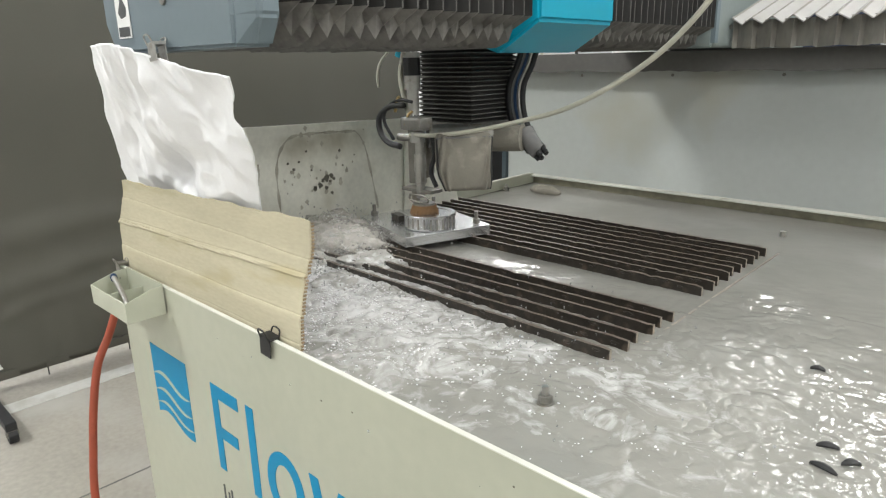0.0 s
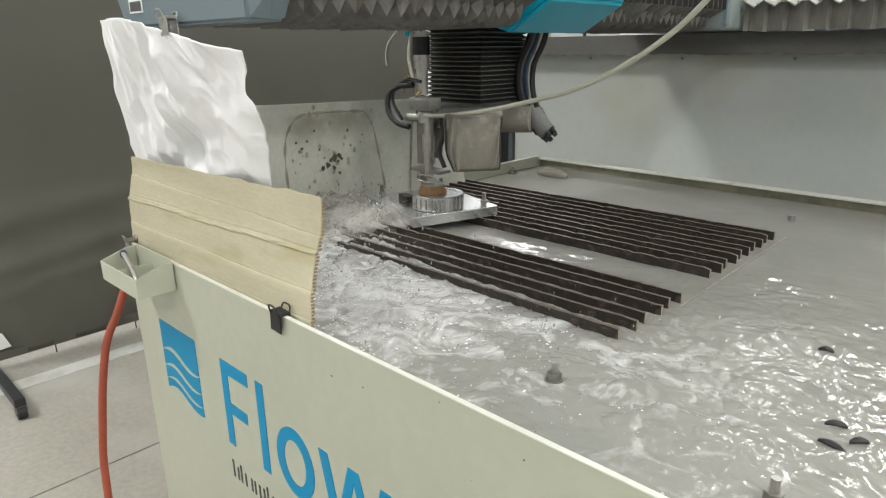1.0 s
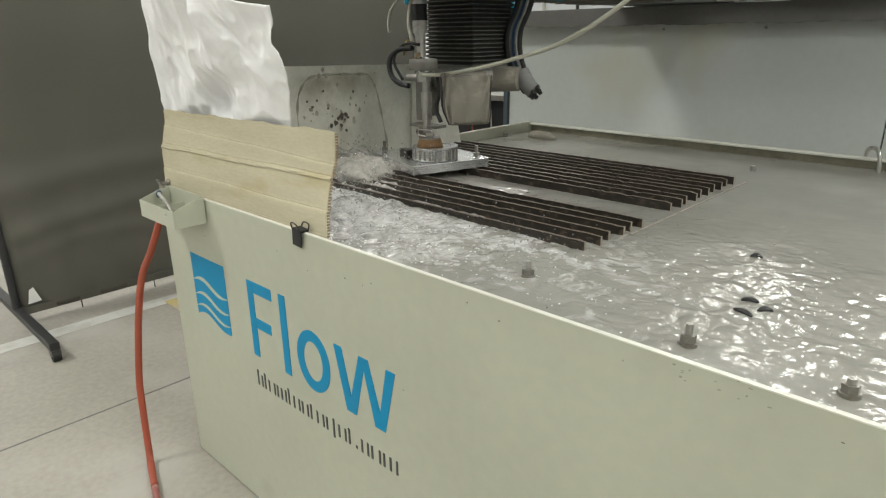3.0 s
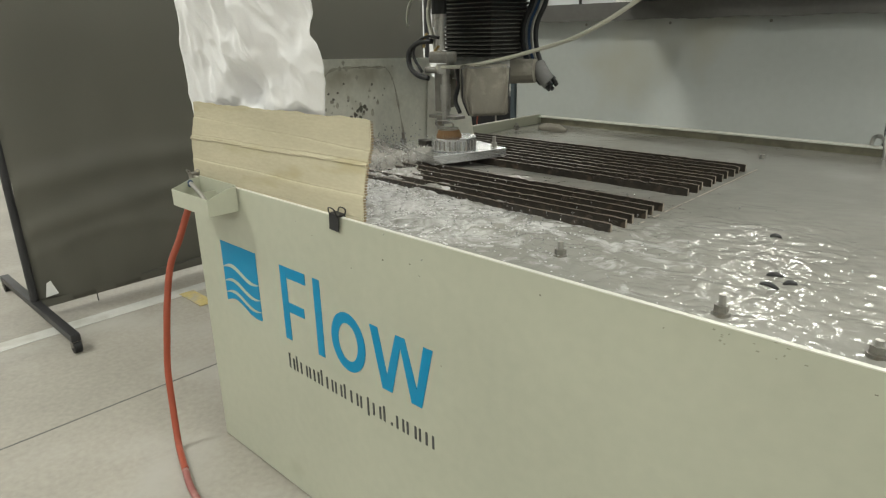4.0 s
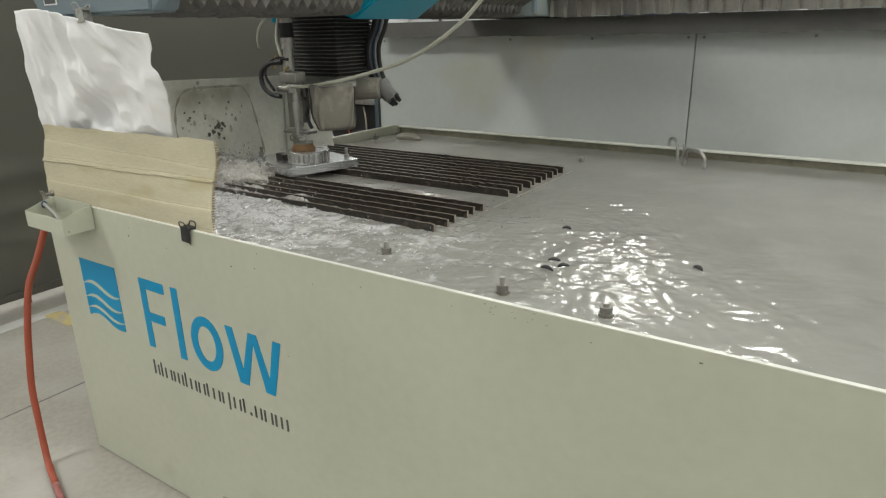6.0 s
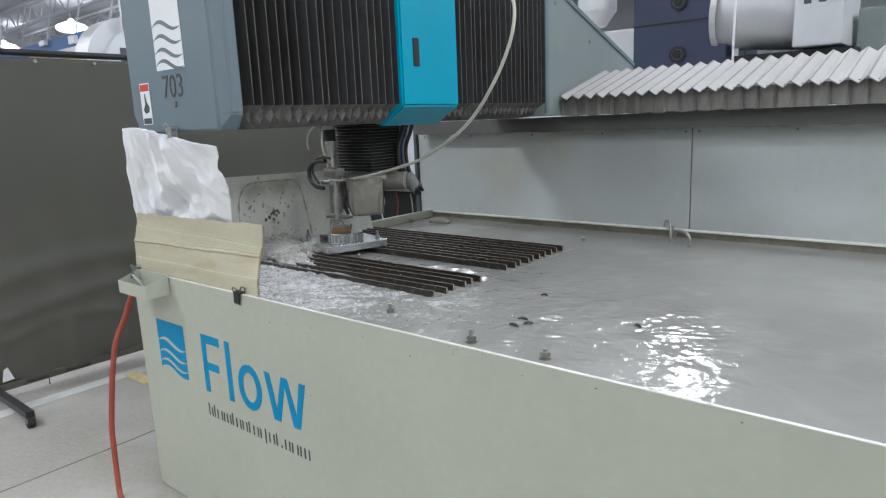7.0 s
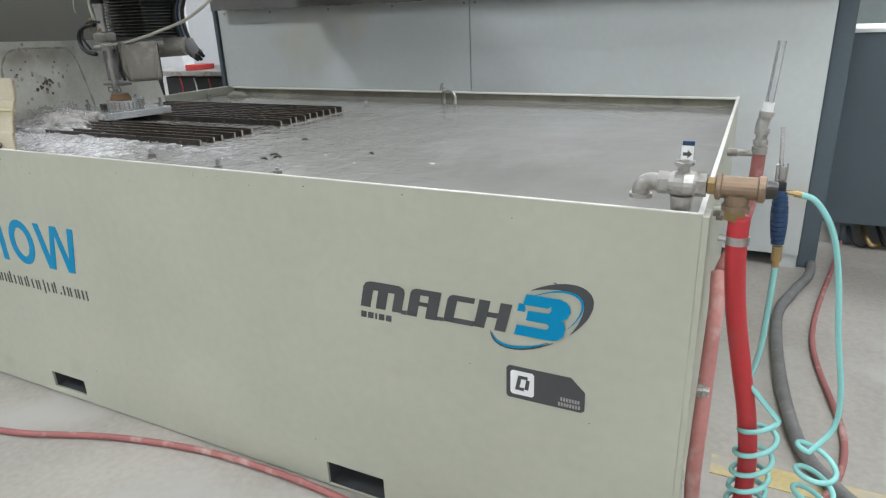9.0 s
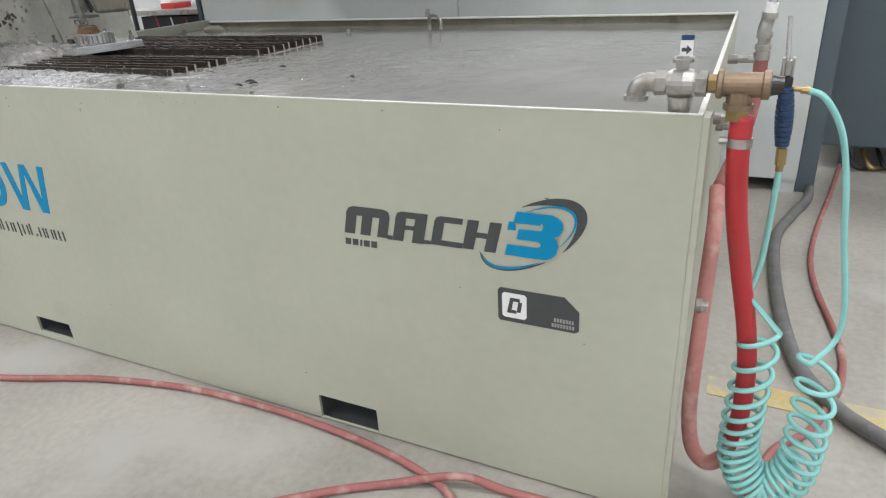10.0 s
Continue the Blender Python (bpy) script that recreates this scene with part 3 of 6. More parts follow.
def rough(x, y):
    """How broken the water is: most beside the jet and along the front, calm towards the far end."""
    near = np.exp(-(((x - 0.44) / 0.60) ** 2 + ((y - 0.29) / 0.29) ** 2))
    spread = np.exp(-((x - 1.32) / 0.68) ** 2) * np.exp(-((y - 0.40) / 0.52) ** 2)
    return near, spread


def chop(x, y, seed):
    near, spread = rough(x, y)
    return waves(x, y, seed, 0.16) * (0.007 + 0.075 * spread + 0.20 * near) + waves(x, y, seed + 50, 0.048) * (0.002 + 0.115 * spread + 0.30 * near)


def water_sheet(name, x0, x1, y0, y1, step, f, mat, parent=None):
    nx, ny = int((x1 - x0) / step), int((y1 - y0) / step)
    gx, gy = np.meshgrid(np.linspace(x0, x1, nx), np.linspace(y0, y1, ny))
    z = f(gx, gy)
    me = bpy.data.meshes.new(name)
    i = np.arange(nx * ny).reshape(ny, nx)
    q = np.stack([i[:-1, :-1], i[:-1, 1:], i[1:, 1:], i[1:, :-1]], -1).reshape(-1, 4)
    me.from_pydata(np.stack([gx, gy, z], -1).reshape(-1, 3).tolist(), [], q.tolist())
    me.materials.append(mat)
    me.polygons.foreach_set("use_smooth", [True] * len(me.polygons))
    return new(name, me)


def base_height(x, y):
    near, spread = rough(x, y)
    return chop(x, y, 3) + WATER_Z + 0.012 * near


pool = water_sheet("water", 0.009, L - 0.009, 0.013, W - 0.009, 0.005, base_height, WATER)
askew(pool)
tagged(pool, "milky grey water, churned beside the jet and calm elsewhere", "water", kind="structure")

# ---- slats ----
grate = thing("grate_frame", "pale steel frame edge awash along the slat ends", "frame")
part("frame_bar", boxes(((1.209, 0.21, WATER_Z - 0.05), (1.2145, 1.33, WATER_Z + 0.0012), 0.001)), SLAT_END, grate)
part("frame_flange", boxes(((1.165, 0.165, WATER_Z - 0.02), (1.2085, 0.245, WATER_Z + 0.001), 0.002)), SLAT_END, grate)

def slat(x0, x1, seed):
    bm = bmesh.new()
    n = 70
    rng = random.Random(seed)
    tops = [0.0 + rng.uniform(-0.0006, 0.0005) - (0.0025 if rng.random() < 0.04 else 0) for _ in range(n + 1)]
    tops[-1] -= 0.001
    a, b = [], []
    for k in range(n + 1):
        x = x0 + (x1 - x0) * k / n
        a.append([bm.verts.new((x, y, z)) for y, z in ((-0.0036 - rng.uniform(0, 0.0008), -0.10), (-0.0036 - rng.uniform(0, 0.0012), tops[k]), (0.0036 + rng.uniform(0, 0.0012), tops[k] + rng.uniform(-0.0008, 0.0008)), (0.0036, -0.10))])
    for u, v in zip(a, a[1:]):
        for k in range(3):
            f = bm.faces.new((u[k], v[k], v[k + 1], u[k + 1]))
            f.material_index = 1 if k == 1 else 0
    bm.faces.new(a[-1]).material_index = 2
    bm.faces.new(a[0][::-1])
    for _ in range(26 if seed < 10 else 8):
        x, r = rng.uniform(x0 + 0.3, x1 - 0.02), rng.uniform(0.003, 0.007)
        m = Matrix.Translation((x, -0.0036, rng.uniform(-0.012, -0.001))) @ Matrix.Diagonal((r * 1.6, 0.0028, r * 0.6, 1))
        bmesh.ops.create_icosphere(bm, subdivisions=1, radius=1, matrix=m)
    ob = part("support_slat", bm, IRON)
    ob.data.materials.append(SLAT_TOP)
    ob.data.materials.append(SLAT_END)
    return ob


for k in range(16):
    far = k < 10
    y = 0.862 + 0.0461 * k if far else 0.42 + 0.05 * (k - 10)
    ob = slat(0.05, 1.188 + (0.006 if k % 2 else 0.0) + (0.012 if not far else 0), k)
    ob.location = (0, y, 0.899)
    ob.rotation_euler = (radians((k * 37 % 7 - 3) * 0.12), 0, radians((k * 53 % 5 - 2) * 0.12))
    tagged(ob, "rusty dark steel support slat standing in the water", "slat", "far slats" if far else "near slats")

# ---- cloth, cardboard, tray ----
def cloth_at(u, v):
    x = (-0.225 + 0.315 * v) + u * (0.71 - 0.09 * v)
    z = 1.02 + (1.462 - 1.02) * v - 0.055 * u * v + 0.014 * math.sin(5 * u) * v
    y = 0.165 - 0.165 * v ** 1.05
    fold = 0.010 * math.sin(7 * u + 5 * v) + 0.006 * math.sin(13 * u - 9 * v + 1)
    fold += 0.022 * math.exp(-((u - 0.52 - 0.34 * (1 - v)) / 0.035) ** 2) + 0.016 * math.exp(-((u - 0.42 - 0.03 * math.sin(6 * v)) / 0.03) ** 2) * min(1, 2 * v) - 0.030 * math.exp(-((u - 0.50) ** 2 + ((v - 0.36) / 1.5) ** 2) / 0.006)
    fold += 0.016 * math.exp(-((v - 0.13 - 0.35 * (0.75 - u)) / 0.035) ** 2) * math.exp(-((u - 0.55) / 0.2) ** 2)
    p = Vector((u * 6.5 + v * 3.0, v * 2.6 - u, 0))
    fold += 0.028 * (0.5 - abs(noise.noise(p))) + 0.012 * (0.5 - abs(noise.noise(p * 2.3 + Vector((7, 3, 0))))) + 0.0012 * noise.noise(p * 6)
    fold *= min(1, 0.25 + 2.2 * v)
    fold *= 0.35 + 0.65 * math.sin(math.pi * min(1, max(0, 0.08 + 0.84 * u)))
    x += 0.030 * u * math.sin(math.pi * v)
    if u > 0.9:
        x -= 0.30 * (u - 0.9) * math.exp(-((v - 0.82) / 0.07) ** 2)
    return (x, y - fold - 0.010, z)


cloth = thing("cloth", "creased white cloth hung from the gantry by a clip", "cloth")
part("front_layer", solid(grid(120, 100, cloth_at), 0.0015), CLOTH, cloth, smooth=True)


def under_layer(u, v):
    x, y, z = cloth_at(0.55 * u, 0.50 * v)
    return (x - 0.030 + 0.05 * v * v, y + 0.016, z)


part("back_layer", solid(grid(30, 30, under_layer), 0.0015), CLOTH, cloth, smooth=True)


def card_at(u, v):
    x = 0.0 + 0.80 * u - 0.035 * v * u - 0.008 * v
    y = 0.016 + v * (0.03 + 0.045 * u) + 0.004 * math.sin(9 * v + u)
    for c, tilt, d in ((0.34, 0.0, 0.0045), (0.595, 0.02, -0.004), (0.62, 0.01, 0.0045), (0.77, -0.10, 0.0035), (0.13, 0.03, 0.002)):
        e = v - c - tilt * (u - 0.5) - 0.005 * math.sin(11 * u + 9 * c) - 0.0015 * math.sin(47 * u)
        y += d * math.exp(-(e / 0.0055) ** 2) + 0.4 * d * math.tanh(e / 0.02)
    return (x, y, 0.885 + 0.25 * v + (0.0015 * math.sin(60 * u) + 0.002 * math.sin(23 * u) if v > 0.98 else 0))


card = thing("cardboard_sheet", "creased brown cardboard sheet clipped inside the tank rim", "cardboard")
part("sheet", solid(grid(70, 200, card_at), 0.004), CARD, card)
# thin dark cords draw the shading of the sheet's creases
for c, tilt in ((0.34, 0.0), (0.607, 0.015), (0.77, -0.10)):
    pts = []
    for k in range(36):
        u = 0.004 + 0.992 * k / 35
        x, y, z = card_at(u, c + tilt * (u - 0.5) + 0.005 * math.sin(11 * u + 9 * c) + 0.0015 * math.sin(47 * u))
        pts.append((x, y - 0.0042, z))
    part("crease", tube(pts, 0.0011, 5, raw=True), CARD_CREASE, card, "dark line for the shade of a pressed crease")
bm = bmesh.new()
for k in range(40):
    a, b = Vector(card_at(1, k / 40)), Vector(card_at(1, (k + 0.6) / 40))
    box(bm, (a.x - 0.001, a.y - 0.001, a.z), (a.x + 0.0015, a.y + 0.005, b.z))
part("fluted_edge", bm, CARD_EDGE, card, "dark open corrugation along the cut edge")


def bulldog(name, m, size, mat, label):
    e = thing(name, label, "clip")
    e.matrix_basis = m
    w, h = size
    part("jaw", boxes(((-w / 2, -0.008, -h), (w / 2, -0.006, 0), 0.0006), ((-w / 2, 0.012, -h), (w / 2, 0.014, 0), 0.0006), ((-w / 2, -0.008, -0.002), (w / 2, 0.014, 0.004), 0.001)), mat, e)
    part("handle", tube([(-w * 0.4, -0.008, -0.002), (-w * 0.3, -0.014, h * 0.5), (w * 0.3, -0.014, h * 0.5), (w * 0.4, -0.008, -0.002)], 0.0016, 6), mat, e)
    part("handle", tube([(-w * 0.4, 0.014, -0.002), (-w * 0.3, 0.018, h * 0.35), (w * 0.3, 0.018, h * 0.35), (w * 0.4, 0.014, -0.002)], 0.0016, 6), mat, e)
    return e


bulldog("binder_clip", pose(0.725, 0.0, 0.925, 0, 4, 0), (0.034, 0.036), RUBBER, "black binder clip gripping cardboard to the rim")
bulldog("binder_clip", pose(0.022, 0.002, 0.927, 0, 0, 0), (0.028, 0.026), STEEL, "steel binder clip gripping cardboard at the corner")
bulldog("bulldog_clip", pose(0.462, -0.022, 1.452, 0, -6, 0), (0.032, 0.030), GALV, "shiny steel clip holding the cloth to the gantry")

tray = thing("tool_tray", "pale grey-green steel tool tray hung on the tank's corner", "tray")
TX0, TX1, TY, TZ0, TZ1 = 0.075, 0.28, -0.088, 0.858, 0.905
part("bottom", boxes(((TX0, TY, TZ0), (TX1, -0.003, TZ0 + 0.003))), PAINT, tray)
part("front_lip", boxes(((TX0, TY - 0.003, TZ0), (TX1, TY, TZ1))), PAINT, tray)
for x in (TX0 - 0.003, TX1):
    bm = bmesh.new()
    prism(bm, [(TY - 0.003, TZ0), (-0.003, TZ0), (-0.003, 0.926), (-0.03, 0.925), (-0.06, 0.915), (TY - 0.003, TZ1)], 0.003, Matrix(((0, 0, 1, x), (1, 0, 0, 0), (0, 1, 0, 0), (0, 0, 0, 1))))
    part("side", bm, PAINT, tray)
part("back", boxes(((TX0, -0.005, TZ0), (TX1, -0.002, 0.931))), PAINT, tray)
part("divider", boxes(((0.165, TY, TZ0 + 0.003), (0.168, -0.005, 0.90))), PAINT, tray)
pen = thing("air_nozzle", "bent steel nozzle tool lying in the tray", "tool")
part("shaft", tube([(0.10, -0.045, 0.918), (0.14, -0.052, 0.912), (0.20, -0.062, 0.898), (0.235, -0.07, 0.886)], 0.006, 10), GALV, pen, smooth=True)
part("head", tube([(0.088, -0.04, 0.908), (0.092, -0.042, 0.918), (0.102, -0.046, 0.919)], 0.008, 10), NAVY_GRIP, pen, smooth=True)

# ---- marks on the tank front ----
def mark(name, outlines, mat, parent, label="", y=-0.0002, t=0.0012):
    bm = bmesh.new()
    for o in outlines:
        prism(bm, o, t, Matrix.Translation((0, y, 0)) @ FRONT)
    bmesh.ops.remove_doubles(bm, verts=bm.verts[:], dist=1e-6)
    bmesh.ops.recalc_face_normals(bm, faces=bm.faces[:])
    return part(name, bm, mat, parent, label)


def rect(x0, x1, z0, z1, lean=0.0):
    return [(x0, z0), (x1, z0), (x1 + lean, z1), (x0 + lean, z1)]


def arc(cx, cz, rx, rz, a0, a1, w0, w1, n=40, tilt=0.0):
    """A crescent along an ellipse, its width running from w0 to w1 at mid-way."""
    o, i = [], []
    for k in range(n + 1):
        f = k / n
        a = radians(a0 + (a1 - a0) * f)
        w = w0 + (w1 - w0) * math.sin(math.pi * f)
        for lst, d in ((o, 0.0), (i, w)):
            u, v = (rx - d) * math.cos(a), (rz - d) * math.sin(a)
            c, s = math.cos(radians(tilt)), math.sin(radians(tilt))
            lst.append((cx + u * c - v * s, cz + u * s + v * c))
    return [[o[k], o[k + 1], i[k + 1], i[k]] for k in range(n)]


def wave_bands(x0, x1, z0, z1, cuts):
    """A block cut across by swelling waves; the pieces between the cuts."""
    n, out, w, h = 24, [], x1 - x0, z1 - z0
    curve = lambda u, c: z0 + h * c + 0.055 * h * math.sin(2 * math.pi * (u * 0.95 + 0.02)) - 0.05 * h * u
    upper = [z1] * (n + 1)
    for c, t in cuts:
        mid = [curve(k / n, c) for k in range(n + 1)]
        gap = [0.002 + t * math.sin(math.pi * k / n) for k in range(n + 1)]
        for k in range(n):
            a, b = x0 + w * k / n, x0 + w * (k + 1) / n
            lo0, lo1 = mid[k] + gap[k], mid[k + 1] + gap[k + 1]
            out.append([(a, lo0), (b, lo1), (b, max(upper[k + 1], lo1 + 1e-4)), (a, max(upper[k], lo0 + 1e-4))])
        upper = [m - g * 0.2 for m, g in zip(mid, gap)]
    return out


mark("emblem", wave_bands(0.144, 0.337, 0.53, 0.744, ((0.60, 0.013), (0.385, 0.012), (0.21, 0.011), (0.08, 0.010))), TEAL_INK, tank, "teal wave emblem")
BASE, XH, CAP = 0.524, 0.680, 0.740
mark("mark_bar", [rect(0.457, 0.485, BASE, CAP)], TEAL_INK, tank, "teal bar")
mark("mark_bar", [rect(0.4852, 0.572, CAP - 0.031, CAP)], TEAL_INK, tank, "teal bar")
mark("mark_bar", [rect(0.4852, 0.556, 0.610, 0.638)], TEAL_INK, tank, "teal bar")
mark("mark_bar", [rect(0.606, 0.634, BASE, CAP)], TEAL_INK, tank, "teal bar")
mark("mark_ring", arc(0.7355, (BASE + XH) / 2, 0.0655, 0.080, 0, 360, 0.028, 0.028), TEAL_INK, tank, "teal ring")
mark("mark_bar", [[(0.858, BASE), (0.892, BASE), (0.926, 0.652), (0.957, BASE), (0.990, BASE), (1.028, XH), (1.000, XH), (0.975, 0.566), (0.941, XH), (0.911, XH), (0.876, 0.566), (0.850, XH), (0.822, XH)]], TEAL_INK, tank, "zigzag teal bar")
# small upright bars, one to three for each character: its width, its rise and its drop
x = 0.458
for w, up, drop in ((0.5, 1, 0), (0.22, 1, 0), (0.62, 0, 0), (0.85, 0, 0), (1.0, 1, 0), (0.55, 0, 0), (0.34, 0.6, 0), (0.58, 0, 0), (0.36, 0, 0), (0.24, 0.6, 1), (0.58, 0, 0), (0.34, 0.6, 0), (0.22, -1, 0), (0.52, 0, 0), (0.62, 0, 0), (0.92, 0, 0)):
    w *= 0.0525
    top, low, st = 0.466 + 0.012 * up if up >= 0 else 0.440, 0.432 - 0.010 * drop, 0.0062
    bars = [rect(x, x + st, low, top)]
    if w > 0.024:
        bars.append(rect(x + w - st, x + w, low, 0.466))
    if w > 0.040:
        bars.append(rect(x + w / 2 - st / 2, x + w / 2 + st / 2, low, 0.466))
    for b in bars:
        mark("text_bar", [b], DARK_INK_SHADE, tank, "small dark bar of lettering")
    x += w + 0.0082

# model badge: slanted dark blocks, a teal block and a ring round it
def slant(u0, u1, z0, z1, round_left=0.0, round_right=0.0):
    """A leaning block, its upper corners cut where they are rounded."""
    a, b = round_left, round_right
    o = [(u0, z0), (u1, z0), (u1, z1 - b)]
    o += [(u1 - 0.3 * b, z1 - 0.3 * b), (u1 - b, z1)] if b else []
    o += [(u0 + a, z1), (u0 + 0.3 * a, z1 - 0.3 * a), (u0, z1 - a)] if a else [(u0, z1)]
    return [(u + 0.24 * (z - 0.61), z) for u, z in o]


blocks = [[slant(2.112, 2.140, 0.608, 0.656), slant(2.156, 2.183, 0.608, 0.656), slant(2.202, 2.228, 0.608, 0.656), slant(2.112, 2.228, 0.656, 0.678, 0.016, 0.018), slant(2.2285, 2.2425, 0.606, 0.616)],
          [slant(2.243, 2.270, 0.606, 0.664), slant(2.2705, 2.2925, 0.636, 0.646), slant(2.293, 2.322, 0.606, 0.664), slant(2.243, 2.322, 0.6645, 0.679, 0.013), slant(2.3225, 2.3395, 0.608, 0.617)],
          [slant(2.340, 2.364, 0.609, 0.665), slant(2.340, 2.406, 0.6655, 0.679, 0.012), slant(2.3645, 2.4165, 0.609, 0.622)],
          [slant(2.417, 2.443, 0.610, 0.679), slant(2.4435, 2.4675, 0.640, 0.652), slant(2.468, 2.494, 0.610, 0.679)]]
for b in blocks:
    for k, r in enumerate(b):
        mark("badge_block", [r], DARK_INK_SHADE, tank, "slanted charcoal block", y=-0.0002 - 0.0003 * k)
t0, t1 = 0.611, 0.711
mark("badge_block", [[(2.536, t1 - 0.025), (2.592, t1 - 0.025), (2.599, 0.692), (2.600, 0.682), (2.594, 0.674), (2.548, 0.673), (2.543, 0.650), (2.588, 0.650), (2.595, 0.646), (2.594, 0.640), (2.588, t0 + 0.024), (2.522, t0 + 0.024), (2.516, t0), (2.603, t0), (2.616, t0 + 0.005), (2.627, t0 + 0.016), (2.631, 0.644), (2.628, 0.657), (2.622, 0.663), (2.634, 0.670), (2.641, 0.684), (2.639, 0.697), (2.631, 0.706), (2.618, t1), (2.544, t1)]], TEAL_INK, tank, "teal block", y=-0.0032)
for rx, rz, a0, a1, w0, w1, mt, nm, y in ((0.130, 0.063, -71, 82, 0.001, 0.023, DARK_INK_SHADE, "charcoal crescent", -0.0003), (0.108, 0.050, -66, 80, 0.001, 0.0055, TEAL_INK, "teal crescent", -0.0020),
                                        (0.130, 0.063, 163, 268, 0.001, 0.009, DARK_INK_SHADE, "charcoal crescent", -0.0007), (0.125, 0.058, 166, 264, 0.001, 0.006, TEAL_INK, "teal crescent", -0.0026)):
    mark("badge_ring", arc(2.573, 0.659, rx, rz, a0, a1, w0, w1, tilt=33), mt, tank, nm, y=y, t=0.001)
mark("badge_block", [slant(2.508, 2.526, 0.668, 0.686, 0, 0.012)], TEAL_INK, tank, "small teal wedge", y=-0.0004)
x = 2.110
for k in range(5):
    w = 0.015 if k != 2 else 0.005
    mark("text_bar", [rect(x, x + w, 0.578, 0.594, 0.002)], DARK_INK_SHADE, tank)
    x += w + 0.0055
mark("badge_plate", [[(2.502, 0.447), (2.670, 0.447), (2.678, 0.453), (2.678, 0.498), (2.646, 0.529), (2.503, 0.529), (2.497, 0.522), (2.497, 0.453)]], DARK_INK_SHADE, tank, "charcoal badge with a clipped corner")
mark("badge_square", [[(2.512, 0.458), (2.558, 0.458), (2.563, 0.463), (2.563, 0.514), (2.558, 0.519), (2.512, 0.519), (2.507, 0.514), (2.507, 0.463)]], WHITE, tank, "pale square", y=-0.0016, t=0.0006)
mark("badge_block", [rect(2.518, 2.527, 0.470, 0.508, 0.008), rect(2.5335, 2.548, 0.500, 0.508), rect(2.5275, 2.540, 0.470, 0.478), rect(2.5405, 2.5495, 0.474, 0.4995, 0.004)], DARK_INK_SHADE, tank, y=-0.0024, t=0.0005)
for z, x0, n in ((0.467, 2.624, 7), (0.454, 2.619, 8)):
    for k in range(n):
        mark("text_bar", [rect(x0 + k * 0.0064, x0 + 0.0044 + k * 0.0064, z, z + 0.009)], XBELLOWS, tank, y=-0.0016, t=0.0005)

# scuffs on the front
rng = random.Random(5)
MINOR = material("grey_scuff", (0.24, 0.24, 0.19), 0.6, vary=0.2, bump=0.02)
for k in range(14):
    x, z = rng.uniform(0.6, 2.8), rng.choice((rng.uniform(0.85, 0.915), rng.uniform(0.1, 0.9)))
    mark("scuff", [rect(x, x + rng.uniform(0.002, 0.006), z, z + rng.uniform(0.001, 0.003))], STAIN, tank, "small dark scuff", t=0.0004)
for k in range(14):
    x, z = rng.gauss(1.63, 0.06), rng.gauss(0.900, 0.007)
    mark("scuff", [rect(x, x + rng.uniform(0.002, 0.005), z, z + rng.uniform(0.001, 0.003), 0.001)], MINOR, tank, "small dark scuff", t=0.0004)
mark("scratch", [rect(2.605, 2.612, 0.742, 0.746, -0.004)], STAIN, tank, "thin dark scratch", t=0.0004)

# ---- marks on the gantry's end cap ----
mark("emblem_plate", [rect(0.385, 0.560, 1.642, 1.875)], WHITE, gantry, "white emblem plate", y=-0.001)
n = 24
strips = []
for c in (0.135, 0.092, 0.050, 0.014):
    for k in range(n):
        f = lambda u: 1.642 + c + 0.012 * math.sin(2 * math.pi * (u * 0.95 + 0.02)) - 0.008 * u
        a, b = k / n, (k + 1) / n
        g = lambda u: 0.0015 + 0.013 * math.sin(math.pi * u)
        strips.append([(0.387 + 0.171 * a, f(a)), (0.387 + 0.171 * b, f(b)), (0.387 + 0.171 * b, f(b) + g(b)), (0.387 + 0.171 * a, f(a) + g(a))])
mark("emblem_wave", strips, STEEL_GREY, gantry, "grey waves", y=-0.0028, t=0.0006)


def lettering(name, text, size, m, mat, parent):
    c = bpy.data.curves.new(name, "FONT")
    c.body, c.size, c.extrude, c.resolution_u = text, size, 0.0004, 3
    tmp = new("tmp", c)
    bpy.context.view_layer.update()
    me = bpy.data.meshes.new_from_object(tmp.evaluated_get(bpy.context.evaluated_depsgraph_get()))
    bpy.data.objects.remove(tmp)
    me.name = name
    me.materials.clear()
    me.materials.append(mat)
    ob = new(name, me)
    ob.matrix_basis = m
    ob.parent = parent
    return ob


lettering("unit_number", "703", 0.105, Matrix.Translation((0.405, -0.0012, 1.553)) @ pose(0, 0, 0, 90) @ Matrix.Diagonal((0.86, 1, 1, 1)), DARK_INK_SHADE, gantry)
mark("warning_label", [rect(0.250, 0.315, 1.47, 1.610)], WHITE, gantry, "white warning label", y=-0.001)
mark("label_header", [rect(0.253, 0.312, 1.583, 1.606)], LABEL_RED, gantry, "red header", y=-0.0023, t=0.0005)
mark("label_symbol", [[(0.262, 1.52), (0.275, 1.508), (0.300, 1.512), (0.305, 1.528), (0.290, 1.545), (0.283, 1.575), (0.277, 1.575), (0.277, 1.54)], rect(0.255, 0.310, 1.473, 1.492)], DARK_INK_SHADE, gantry, "dark symbol", y=-0.0023, t=0.0005)
part("cap_screw", rods(((0.475, -0.004, 1.532), (0.475, 0.001, 1.532), 0.011, None, 14)), STEEL, gantry)

